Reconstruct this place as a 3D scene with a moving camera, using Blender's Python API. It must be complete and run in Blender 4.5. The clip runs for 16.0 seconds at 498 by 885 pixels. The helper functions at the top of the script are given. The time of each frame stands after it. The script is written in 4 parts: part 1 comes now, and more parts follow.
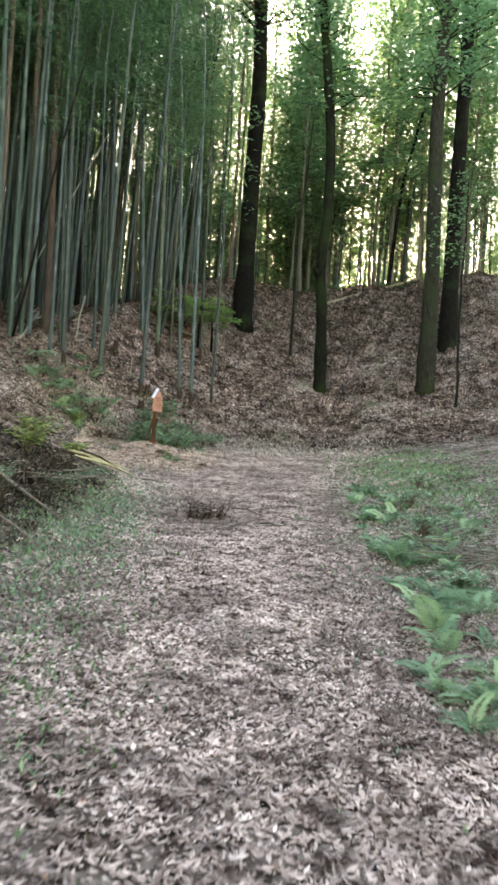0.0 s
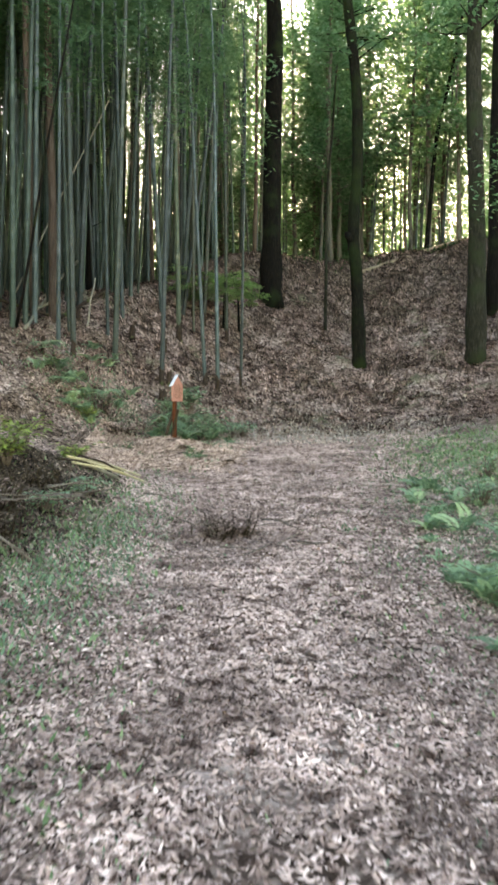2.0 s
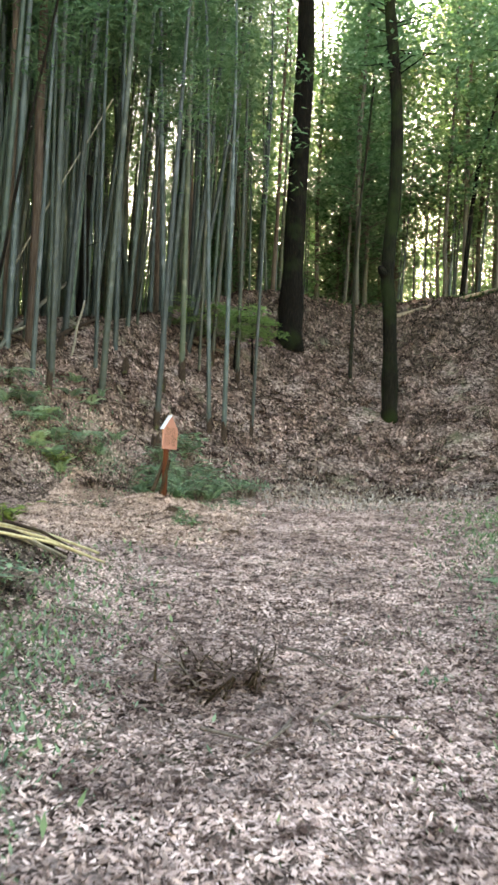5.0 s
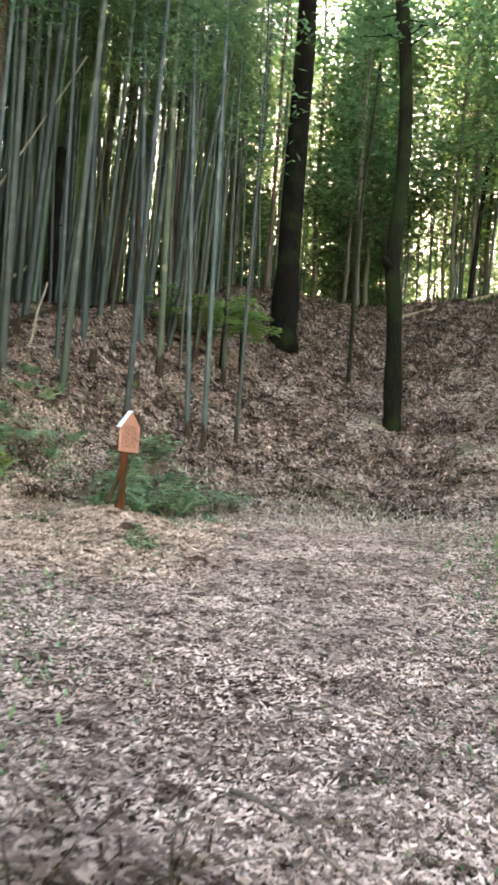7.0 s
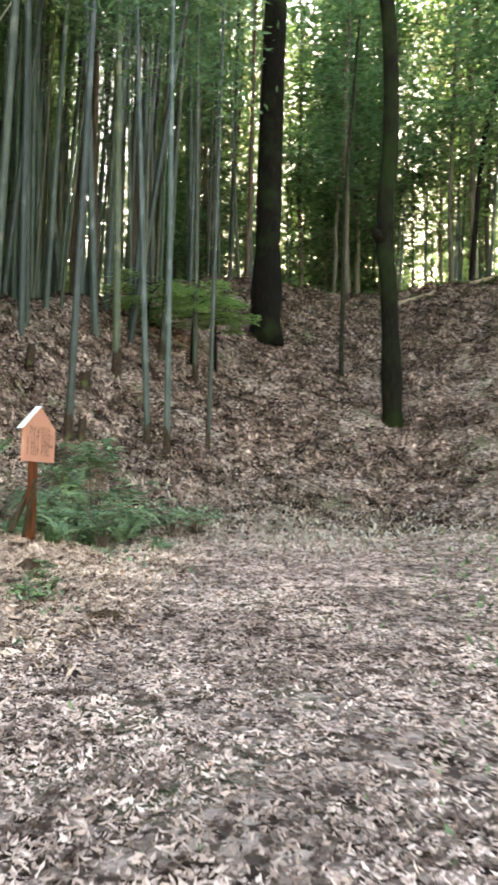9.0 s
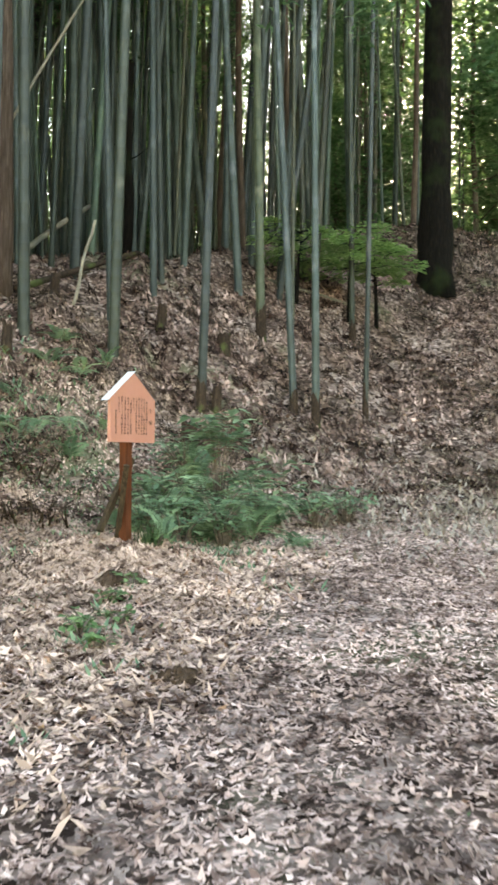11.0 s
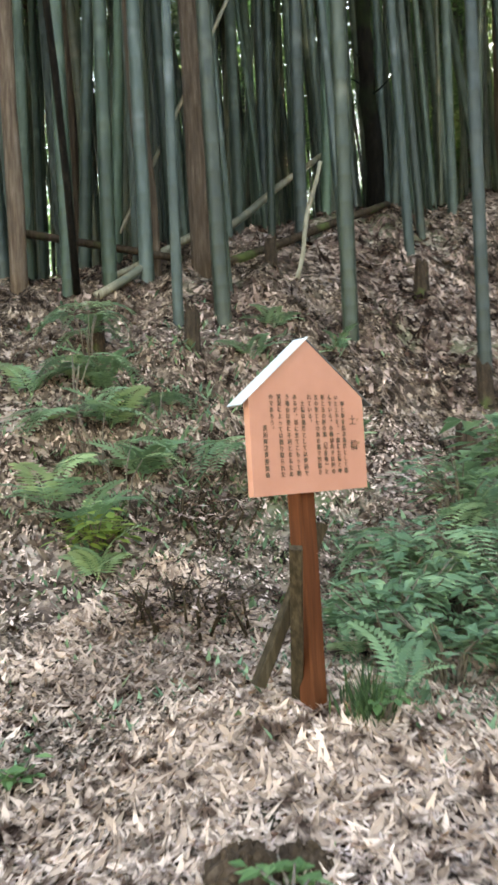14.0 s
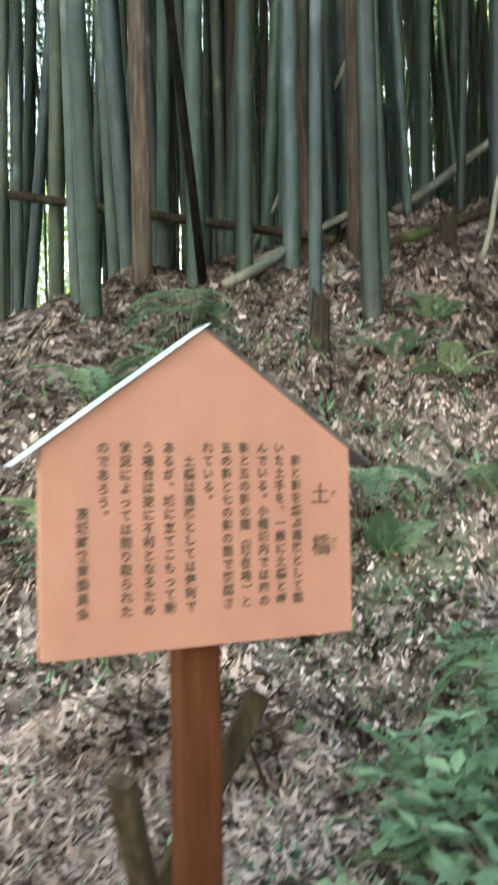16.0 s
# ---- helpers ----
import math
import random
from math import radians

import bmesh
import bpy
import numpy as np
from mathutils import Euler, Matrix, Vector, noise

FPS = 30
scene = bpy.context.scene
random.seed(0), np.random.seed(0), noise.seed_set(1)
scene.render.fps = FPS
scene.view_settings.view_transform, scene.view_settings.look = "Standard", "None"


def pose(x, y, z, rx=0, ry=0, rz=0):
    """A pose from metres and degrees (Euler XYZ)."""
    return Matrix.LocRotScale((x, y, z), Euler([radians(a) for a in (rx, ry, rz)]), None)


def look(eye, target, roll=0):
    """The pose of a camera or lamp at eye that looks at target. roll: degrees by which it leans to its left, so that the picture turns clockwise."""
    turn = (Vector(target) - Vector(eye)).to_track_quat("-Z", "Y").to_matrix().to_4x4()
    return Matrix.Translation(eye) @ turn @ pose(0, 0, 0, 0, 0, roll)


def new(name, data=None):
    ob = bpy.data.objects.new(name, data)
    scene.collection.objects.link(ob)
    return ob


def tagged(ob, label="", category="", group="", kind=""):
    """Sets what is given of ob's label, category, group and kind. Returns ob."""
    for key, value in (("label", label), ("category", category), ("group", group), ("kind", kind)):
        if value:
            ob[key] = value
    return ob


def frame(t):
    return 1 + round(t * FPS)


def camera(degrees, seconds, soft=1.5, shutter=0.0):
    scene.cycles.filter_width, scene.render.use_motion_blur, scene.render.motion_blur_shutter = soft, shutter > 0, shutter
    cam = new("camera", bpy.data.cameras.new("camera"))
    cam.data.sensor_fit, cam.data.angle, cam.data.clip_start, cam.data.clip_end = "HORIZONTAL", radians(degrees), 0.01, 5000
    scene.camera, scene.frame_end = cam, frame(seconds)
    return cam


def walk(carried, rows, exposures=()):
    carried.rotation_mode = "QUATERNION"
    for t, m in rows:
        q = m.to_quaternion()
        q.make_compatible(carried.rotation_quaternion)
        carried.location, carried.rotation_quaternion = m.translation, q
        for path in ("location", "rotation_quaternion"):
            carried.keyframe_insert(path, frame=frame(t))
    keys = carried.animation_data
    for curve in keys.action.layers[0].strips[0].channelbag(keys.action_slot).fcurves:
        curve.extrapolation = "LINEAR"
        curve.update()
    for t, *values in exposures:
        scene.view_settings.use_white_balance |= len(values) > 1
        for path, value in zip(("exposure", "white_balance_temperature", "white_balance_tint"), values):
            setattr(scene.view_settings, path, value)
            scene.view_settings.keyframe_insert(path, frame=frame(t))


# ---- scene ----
cam = camera(32.5, 16.0, soft=2.9, shutter=0.4)
PATH = [
    (0, (-0.082, 0.155, 1.604), (-0.065, 2.155, 1.587), 3.5),
    (0.5, (-0.04, 0.939, 1.662), (0.004, 2.938, 1.647), 3.3),
    (1, (0.023, 1.603, 1.701), (0.046, 3.599, 1.575), 2.7),
    (1.5, (0.056, 2.31, 1.735), (0.069, 4.308, 1.639), 2.4),
    (2, (0.081, 3.01, 1.761), (0.004, 5.008, 1.698), 0.1),
    (2.5, (0.046, 3.789, 1.763), (-0.058, 5.787, 1.791), 2.8),
    (3, (0.086, 4.537, 1.762), (0.003, 6.536, 1.776), 4.5),
    (3.5, (0.046, 5.348, 1.747), (-0.078, 7.342, 1.815), 2.7),
    (3.7, (0.008, 5.674, 1.762), (-0.085, 7.671, 1.817), 2.5),
    (5.8, (-0.196, 8.716, 1.751), (-0.298, 10.712, 1.824), 2.7),
    (6, (-0.185, 9.018, 1.754), (-0.27, 11.016, 1.796), 1.0),
    (6.5, (-0.129, 9.778, 1.759), (-0.255, 11.773, 1.797), 4.5),
    (7, (-0.042, 10.531, 1.741), (-0.13, 12.526, 1.837), 3.8),
    (7.5, (0.081, 11.406, 1.743), (0.08, 13.406, 1.725), 3.6),
    (8, (0.203, 12.284, 1.73), (0.258, 14.281, 1.819), 2.9),
    (8.5, (0.3, 13.129, 1.757), (0.355, 15.128, 1.794), 3.0),
    (9, (0.41, 13.891, 1.773), (0.314, 15.885, 1.895), 1.1),
    (9.5, (0.467, 14.604, 1.786), (0.274, 16.594, 1.828), 2.4),
    (9.7, (0.496, 14.889, 1.81), (0.272, 16.876, 1.848), 1.1),
    (11.8, (0.376, 17.268, 2.062), (-0.259, 19.165, 2.081), -0.3),
    (12, (0.329, 17.575, 2.083), (-0.325, 19.465, 2.087), -2.0),
    (12.5, (0.047, 18.295, 2.028), (-0.842, 20.086, 1.989), -2.8),
    (12.8, (-0.062, 18.728, 2.069), (-0.977, 20.506, 2.093), -2.2),
    (13, (-0.131, 19.02, 2.09), (-1.044, 20.799, 2.123), -1.4),
    (13.5, (-0.376, 19.744, 2.12), (-1.437, 21.438, 2.149), -3.5),
    (14, (-0.664, 20.377, 2.205), (-1.788, 22.03, 2.268), -3.5),
    (14.3, (-0.777, 20.652, 2.276), (-1.892, 22.305, 2.116), -0.0),
    (14.5, (-0.827, 20.834, 2.31), (-1.953, 22.466, 2.051), -1.4),
    (14.8, (-0.88, 21.17, 2.339), (-2.101, 22.753, 2.258), -1.3),
    (15, (-0.951, 21.371, 2.36), (-2.208, 22.926, 2.301), -2.1),
    (15.5, (-1.008, 21.936, 2.408), (-2.479, 23.285, 2.285), 1.0),
    (15.6, (-1.028, 22.037, 2.42), (-2.519, 23.367, 2.329), -1.2),
    (16, (-1.06, 22.385, 2.423), (-2.597, 23.662, 2.507), -0.9),
]
EXPOSURES = [(0.0, 4.0, 11800, 20), (6.0, 4.22, 12500, 24), (9.5, 4.28, 12700, 22), (12.5, 4.3, 12300, 22), (14.0, 4.36, 11900, 22), (16.0, 4.3, 11500, 21)]
walk(cam, [(t, look(eye, target, roll)) for t, eye, target, roll in PATH], EXPOSURES)

# ---- sky and sun: a low evening sun behind the ridge ----
SUN_AZ, SUN_EL = 3.0, 11.5  # degrees to the right of +y, and above the horizon
world = bpy.data.worlds.new("evening_sky")
scene.world = world
world.use_nodes = True
wn = world.node_tree
sky = wn.nodes.new("ShaderNodeTexSky")
sky.sky_type, sky.sun_disc = "NISHITA", False
sky.sun_elevation, sky.sun_rotation = radians(SUN_EL), radians(SUN_AZ)
sky.air_density, sky.dust_density, sky.ozone_density = 1.0, 0.4, 2.5
wn.nodes["Background"].inputs["Strength"].default_value = 0.15
wn.links.new(sky.outputs["Color"], wn.nodes["Background"].inputs["Color"])
sun = new("sun", bpy.data.lights.new("sun", "SUN"))
sun.data.energy, sun.data.angle, sun.data.color = 5.0, radians(0.6), (1.0, 0.89, 0.76)
a, e = radians(SUN_AZ), radians(SUN_EL)
sun.matrix_world = look((0, 0, 30), (-math.sin(a) * math.cos(e), -math.cos(a) * math.cos(e), 30 - math.sin(e)))


# ---- materials ----
def material(name):
    m = bpy.data.materials.new(name)
    m.use_nodes = True
    return m, m.node_tree.nodes, m.node_tree.links, m.node_tree.nodes["Principled BSDF"]


def ramp_node(nodes, stops):
    r = nodes.new("ShaderNodeValToRGB")
    while len(r.color_ramp.elements) < len(stops):
        r.color_ramp.elements.new(0.5)
    for el, (p, c) in zip(r.color_ramp.elements, stops):
        el.position, el.color = p, (*c, 1)
    return r


def noise_node(nodes, links, scale, detail=4.0, rough=0.6, stretch=None, space="Object"):
    n = nodes.new("ShaderNodeTexNoise")
    n.inputs["Scale"].default_value, n.inputs["Detail"].default_value, n.inputs["Roughness"].default_value = scale, detail, rough
    co = nodes.new("ShaderNodeTexCoord")
    if stretch:
        mp = nodes.new("ShaderNodeMapping")
        mp.inputs["Scale"].default_value = stretch
        links.new(co.outputs[space], mp.inputs["Vector"])
        links.new(mp.outputs["Vector"], n.inputs["Vector"])
    else:
        links.new(co.outputs[space], n.inputs["Vector"])
    return n


def bump_to(nodes, links, height, bsdf, strength, distance):
    b = nodes.new("ShaderNodeBump")
    b.inputs["Strength"].default_value, b.inputs["Distance"].default_value = strength, distance
    links.new(height, b.inputs["Height"])
    links.new(b.outputs["Normal"], bsdf.inputs["Normal"])


def surface(name, stops, scale, rough=0.8, detail=5.0, stretch=None, bump=0.4, depth=0.01, second=None, vary=0.0, tints=None):
    """A surface of one kind of stuff: a grain, larger blotches over it, and fine relief."""
    m, nodes, links, bsdf = material(name)
    n = noise_node(nodes, links, scale, detail, 0.65, stretch)
    r = ramp_node(nodes, stops)
    links.new(n.outputs["Fac"], r.inputs["Fac"])
    col = r.outputs["Color"]
    if second:
        colour2, scale2, lo, hi = second
        n2 = noise_node(nodes, links, scale2, 3.0, 0.6)
        r2 = ramp_node(nodes, [(lo, (0, 0, 0)), (hi, (1, 1, 1))])
        links.new(n2.outputs["Fac"], r2.inputs["Fac"])
        mx = nodes.new("ShaderNodeMix")
        mx.data_type = "RGBA"
        links.new(r2.outputs["Color"], mx.inputs["Factor"])
        links.new(col, mx.inputs["A"])
        mx.inputs["B"].default_value = (*colour2, 1)
        col = mx.outputs["Result"]
    if vary:
        info = nodes.new("ShaderNodeObjectInfo")
        hsv = nodes.new("ShaderNodeHueSaturation")
        mr = nodes.new("ShaderNodeMapRange")
        mr.inputs["To Min"].default_value, mr.inputs["To Max"].default_value = 1 - vary, 1 + vary
        links.new(info.outputs["Random"], mr.inputs["Value"])
        links.new(mr.outputs["Result"], hsv.inputs["Value"])
        links.new(col, hsv.inputs["Color"])
        col = hsv.outputs["Color"]
    if tints:
        info2 = nodes.new("ShaderNodeObjectInfo")
        frac = nodes.new("ShaderNodeMath")
        frac.operation = "MULTIPLY"
        frac.inputs[1].default_value = 7.31
        wrap = nodes.new("ShaderNodeMath")
        wrap.operation = "FRACT"
        links.new(info2.outputs["Random"], frac.inputs[0])
        links.new(frac.outputs["Value"], wrap.inputs[0])
        tr = ramp_node(nodes, tints)
        links.new(wrap.outputs["Value"], tr.inputs["Fac"])
        tm = nodes.new("ShaderNodeMix")
        tm.data_type, tm.blend_type = "RGBA", "MULTIPLY"
        tm.inputs["Factor"].default_value = 1.0
        links.new(col, tm.inputs["A"])
        links.new(tr.outputs["Color"], tm.inputs["B"])
        col = tm.outputs["Result"]
    links.new(col, bsdf.inputs["Base Color"])
    bsdf.inputs["Roughness"].default_value = rough
    bsdf.inputs["Specular IOR Level"].default_value = 0.08 if rough > 0.7 else 0.35
    if bump:
        bump_to(nodes, links, n.outputs["Fac"], bsdf, bump, depth)
    return m


def leafy(name, stops, through_it=0.45, rough=0.55, by_object=False, damp_shade=None):
    """Leaves: colour by the single leaf, light shining through them; litter is dark in drifts, for moisture and shaded
    hollows alike.
    """
    m, nodes, links, bsdf = material(name)
    r = ramp_node(nodes, stops)
    if by_object:
        info = nodes.new("ShaderNodeObjectInfo")
        links.new(info.outputs["Random"], r.inputs["Fac"])
    else:
        geo = nodes.new("ShaderNodeNewGeometry")
        links.new(geo.outputs["Random Per Island"], r.inputs["Fac"])
    colour = r.outputs["Color"]
    # Dark blotches by noise; on the slope they paint in shaded hollows.
    if damp_shade:
        for scale, low, lo, hi in ((damp_shade[0], (0.2, 0.155, 0.14), damp_shade[2], damp_shade[2] + 0.13), (damp_shade[1], (0.6, 0.55, 0.53), 0.36, 0.62)):
            patch = noise_node(nodes, links, scale, 3.0)
            shade = ramp_node(nodes, [(lo, low), (hi, (1.3, 1.25, 1.23))])
            links.new(patch.outputs["Fac"], shade.inputs["Fac"])
            mul = nodes.new("ShaderNodeMix")
            mul.data_type, mul.blend_type = "RGBA", "MULTIPLY"
            mul.inputs["Factor"].default_value = 1.0
            links.new(colour, mul.inputs["A"])
            links.new(shade.outputs["Color"], mul.inputs["B"])
            colour = mul.outputs["Result"]
    links.new(colour, bsdf.inputs["Base Color"])
    bsdf.inputs["Roughness"].default_value = rough
    bsdf.inputs["Specular IOR Level"].default_value = 0.06 if rough > 0.7 else 0.2
    if through_it:
        tr = nodes.new("ShaderNodeBsdfTranslucent")
        links.new(r.outputs["Color"], tr.inputs["Color"])
        mix = nodes.new("ShaderNodeMixShader")
        mix.inputs["Fac"].default_value = through_it
        links.new(bsdf.outputs["BSDF"], mix.inputs[1])
        links.new(tr.outputs["BSDF"], mix.inputs[2])
        links.new(mix.outputs["Shader"], nodes["Material Output"].inputs["Surface"])
    return m


def forest_floor():
    """Soil under fallen leaves: leaf-sized flecks, dark gaps, worn paler path, mossy patches."""
    m, nodes, links, bsdf = material("leaf_strewn_soil")
    v = nodes.new("ShaderNodeTexVoronoi")
    v.inputs["Scale"].default_value, v.inputs["Randomness"].default_value = 16.0, 1.0
    co = nodes.new("ShaderNodeTexCoord")
    warp = noise_node(nodes, links, 9.0, 3.0)
    add = nodes.new("ShaderNodeVectorMath")
    add.operation = "MULTIPLY_ADD"
    add.inputs[1].default_value = (0.16, 0.16, 0.1)
    links.new(warp.outputs["Color"], add.inputs[0])
    links.new(co.outputs["Object"], add.inputs[2])
    links.new(add.outputs["Vector"], v.inputs["Vector"])
    sep = nodes.new("ShaderNodeSeparateColor")
    links.new(v.outputs["Color"], sep.inputs["Color"])
    fleck = ramp_node(nodes, [(0.0, (0.04, 0.026, 0.021)), (0.35, (0.12, 0.083, 0.069)), (0.7, (0.27, 0.197, 0.17)), (1.0, (0.46, 0.35, 0.305))])
    links.new(sep.outputs["Red"], fleck.inputs["Fac"])
    big = noise_node(nodes, links, 0.9, 5.0)
    dark = ramp_node(nodes, [(0.38, (0.45, 0.4, 0.36)), (0.62, (1, 1, 1))])
    links.new(big.outputs["Fac"], dark.inputs["Fac"])
    mul = nodes.new("ShaderNodeMix")
    mul.data_type, mul.blend_type = "RGBA", "MULTIPLY"
    mul.inputs["Factor"].default_value = 1.0
    links.new(fleck.outputs["Color"], mul.inputs["A"])
    links.new(dark.outputs["Color"], mul.inputs["B"])
    moss = noise_node(nodes, links, 0.55, 6.0, 0.7)
    mk = ramp_node(nodes, [(0.56, (0, 0, 0)), (0.68, (0.6, 0.6, 0.6))])
    links.new(moss.outputs["Fac"], mk.inputs["Fac"])
    mx = nodes.new("ShaderNodeMix")
    mx.data_type = "RGBA"
    links.new(mk.outputs["Color"], mx.inputs["Factor"])
    links.new(mul.outputs["Result"], mx.inputs["A"])
    mx.inputs["B"].default_value = (0.11, 0.14, 0.075, 1)
    links.new(mx.outputs["Result"], bsdf.inputs["Base Color"])
    bsdf.inputs["Roughness"].default_value = 0.9
    bsdf.inputs["Specular IOR Level"].default_value = 0.05
    bump_to(nodes, links, v.outputs["Distance"], bsdf, 0.7, 0.03)
    return m


SOIL = forest_floor()
LITTER = leafy("dry_leaves", [(0.0, (0.13, 0.085, 0.071)), (0.2, (0.29, 0.204, 0.176)), (0.6, (0.45, 0.334, 0.293)), (0.9, (0.5, 0.384, 0.341)), (1.0, (0.6, 0.475, 0.425))], 0.0, 0.8, damp_shade=(7.0, 1.1, 0.36))
MID_LITTER = leafy("mixed_leaves", [(0.0, (0.033, 0.025, 0.018)), (0.3, (0.07, 0.051, 0.04)), (0.65, (0.13, 0.098, 0.076)), (1.0, (0.31, 0.245, 0.2))], 0.0, 0.8, damp_shade=(5.0, 1.0, 0.4))
# Moist brown leaf, with the canopy's shade also put into the tone.
SLOPE_LITTER = leafy("shaded_damp_leaves", [(0.0, (0.035, 0.024, 0.02)), (0.35, (0.088, 0.061, 0.052)), (0.7, (0.175, 0.124, 0.108)), (1.0, (0.37, 0.28, 0.25))], 0.0, 0.8, damp_shade=(2.6, 0.6, 0.42))
STRAW = leafy("straw_leaves", [(0.0, (0.17, 0.115, 0.088)), (0.4, (0.34, 0.245, 0.195)), (0.8, (0.45, 0.332, 0.27)), (1.0, (0.54, 0.41, 0.345))], 0.0, 0.8, damp_shade=(7.0, 1.1, 0.36))
RUST = leafy("red_brown_dead_leaves", [(0.0, (0.06, 0.037, 0.03)), (0.5, (0.155, 0.1, 0.084)), (1.0, (0.3, 0.21, 0.18))], 0.0, 0.8)
# Very dark tone: humus plus the shade on bank face, crest and hollows.
DARK_LITTER = leafy("shade_dark_leaves", [(0.0, (0.018, 0.014, 0.011)), (0.5, (0.045, 0.036, 0.028)), (0.9, (0.1, 0.08, 0.062)), (1.0, (0.24, 0.2, 0.16))], 0.0, 0.8, damp_shade=(4.0, 0.9, 0.38))
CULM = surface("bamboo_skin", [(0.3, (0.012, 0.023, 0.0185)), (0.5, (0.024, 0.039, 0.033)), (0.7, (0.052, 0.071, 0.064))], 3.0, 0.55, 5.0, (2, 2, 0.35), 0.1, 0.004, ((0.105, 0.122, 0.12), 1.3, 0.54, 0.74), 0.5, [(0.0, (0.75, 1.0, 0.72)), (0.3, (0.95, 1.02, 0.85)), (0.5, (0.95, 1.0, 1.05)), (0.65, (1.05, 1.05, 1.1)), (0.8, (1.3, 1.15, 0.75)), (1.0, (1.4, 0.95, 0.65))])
DEADCANE = surface("dead_cane", [(0.3, (0.11, 0.09, 0.065)), (0.5, (0.19, 0.165, 0.12)), (0.7, (0.27, 0.245, 0.19))], 6.0, 0.6, 5.0, (3, 3, 0.4), 0.2, 0.004, ((0.10, 0.11, 0.085), 2.0, 0.5, 0.65), 0.3)
# Next three barks: the backlit trunks' shade is put into the near-black colours.
BARK = surface("backlit_dark_bark", [(0.3, (0.003, 0.0025, 0.002)), (0.5, (0.0065, 0.0055, 0.0045)), (0.72, (0.017, 0.014, 0.0115))], 9.0, 0.95, 6.0, (2.5, 2.5, 0.35), 0.9, 0.05, ((0.013, 0.021, 0.009), 0.8, 0.52, 0.66), 0.2)
MOSSBARK = surface("backlit_mossy_bark", [(0.3, (0.003, 0.003, 0.002)), (0.5, (0.007, 0.0065, 0.0045)), (0.72, (0.018, 0.017, 0.012))], 9.0, 0.95, 6.0, (2.5, 2.5, 0.4), 0.9, 0.05, ((0.012, 0.021, 0.007), 0.55, 0.46, 0.62), 0.2)
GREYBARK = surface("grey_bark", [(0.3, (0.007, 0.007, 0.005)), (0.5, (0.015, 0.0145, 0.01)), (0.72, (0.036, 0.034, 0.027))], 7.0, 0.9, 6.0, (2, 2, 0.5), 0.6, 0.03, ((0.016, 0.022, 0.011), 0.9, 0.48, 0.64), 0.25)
PALEBARK = surface("pale_grey_bark", [(0.3, (0.045, 0.042, 0.032)), (0.5, (0.085, 0.078, 0.06)), (0.72, (0.15, 0.14, 0.115))], 9.0, 0.9, 6.0, (3, 3, 0.25), 0.7, 0.03, ((0.06, 0.075, 0.035), 0.7, 0.5, 0.66), 0.35)
BROWNBARK = surface("red_brown_bark", [(0.3, (0.04, 0.026, 0.02)), (0.5, (0.08, 0.055, 0.042)), (0.72, (0.14, 0.105, 0.085))], 9.0, 0.9, 6.0, (3, 3, 0.25), 0.7, 0.03, None, 0.2)
WOOD = surface("weathered_wood", [(0.3, (0.11, 0.08, 0.055)), (0.5, (0.2, 0.155, 0.11)), (0.72, (0.3, 0.25, 0.19))], 14.0, 0.85, 6.0, (3, 3, 0.3), 0.4, 0.006)
BRACE = surface("dark_weathered_wood", [(0.3, (0.016, 0.011, 0.007)), (0.5, (0.038, 0.026, 0.016)), (0.72, (0.085, 0.06, 0.038))], 14.0, 0.85, 6.0, (3, 3, 0.3), 0.4, 0.006)
ROT = surface("rotten_wood", [(0.3, (0.014, 0.01, 0.008)), (0.55, (0.04, 0.027, 0.02)), (0.75, (0.085, 0.06, 0.043))], 18.0, 0.95, 6.0, (2, 2, 0.5), 0.9, 0.02, ((0.06, 0.08, 0.03), 2.5, 0.55, 0.68))
TWIG = surface("dry_twig", [(0.3, (0.06, 0.045, 0.035)), (0.7, (0.2, 0.16, 0.13))], 25.0, 0.9)
EARTH = surface("bare_dark_earth", [(0.3, (0.024, 0.014, 0.009)), (0.5, (0.058, 0.035, 0.023)), (0.75, (0.115, 0.075, 0.053))], 22.0, 0.95, 6.0, None, 0.8, 0.02)
BOARD = surface("orange_painted_board", [(0.3, (0.35, 0.137, 0.094)), (0.55, (0.39, 0.158, 0.11)), (0.75, (0.425, 0.183, 0.129))], 4.0, 0.55, 5.0, None, 0.05, 0.002, ((0.43, 0.18, 0.115), 1.7, 0.55, 0.85))
POST = surface("red_brown_stained_post", [(0.3, (0.05, 0.014, 0.006)), (0.55, (0.088, 0.025, 0.0105)), (0.75, (0.13, 0.04, 0.018))], 10.0, 0.75, 6.0, (4, 4, 0.25), 0.2, 0.003)
# Shaded copy of the roof metal: the shade is in its base colour.
SHADED_METAL = surface("shaded_sheet_metal", [(0.3, (0.05, 0.05, 0.052)), (0.7, (0.1, 0.1, 0.1))], 9.0, 0.6, 4.0, None, 0.1, 0.002)
METAL = surface("pale_sheet_metal", [(0.3, (0.4, 0.42, 0.45)), (0.7, (0.55, 0.57, 0.6))], 6.0, 0.4, 4.0, None, 0.05, 0.002)
INK = surface("brown_black_ink", [(0.3, (0.055, 0.03, 0.02)), (0.7, (0.1, 0.06, 0.035))], 60.0, 0.7, bump=0)
FAINT = surface("faded_ink", [(0.3, (0.2, 0.1, 0.055)), (0.7, (0.3, 0.155, 0.09))], 60.0, 0.7, bump=0)
BAMBOO_LEAF = leafy("bamboo_leaves", [(0.0, (0.05, 0.125, 0.06)), (0.5, (0.085, 0.19, 0.09)), (1.0, (0.15, 0.275, 0.14))], 0.6)
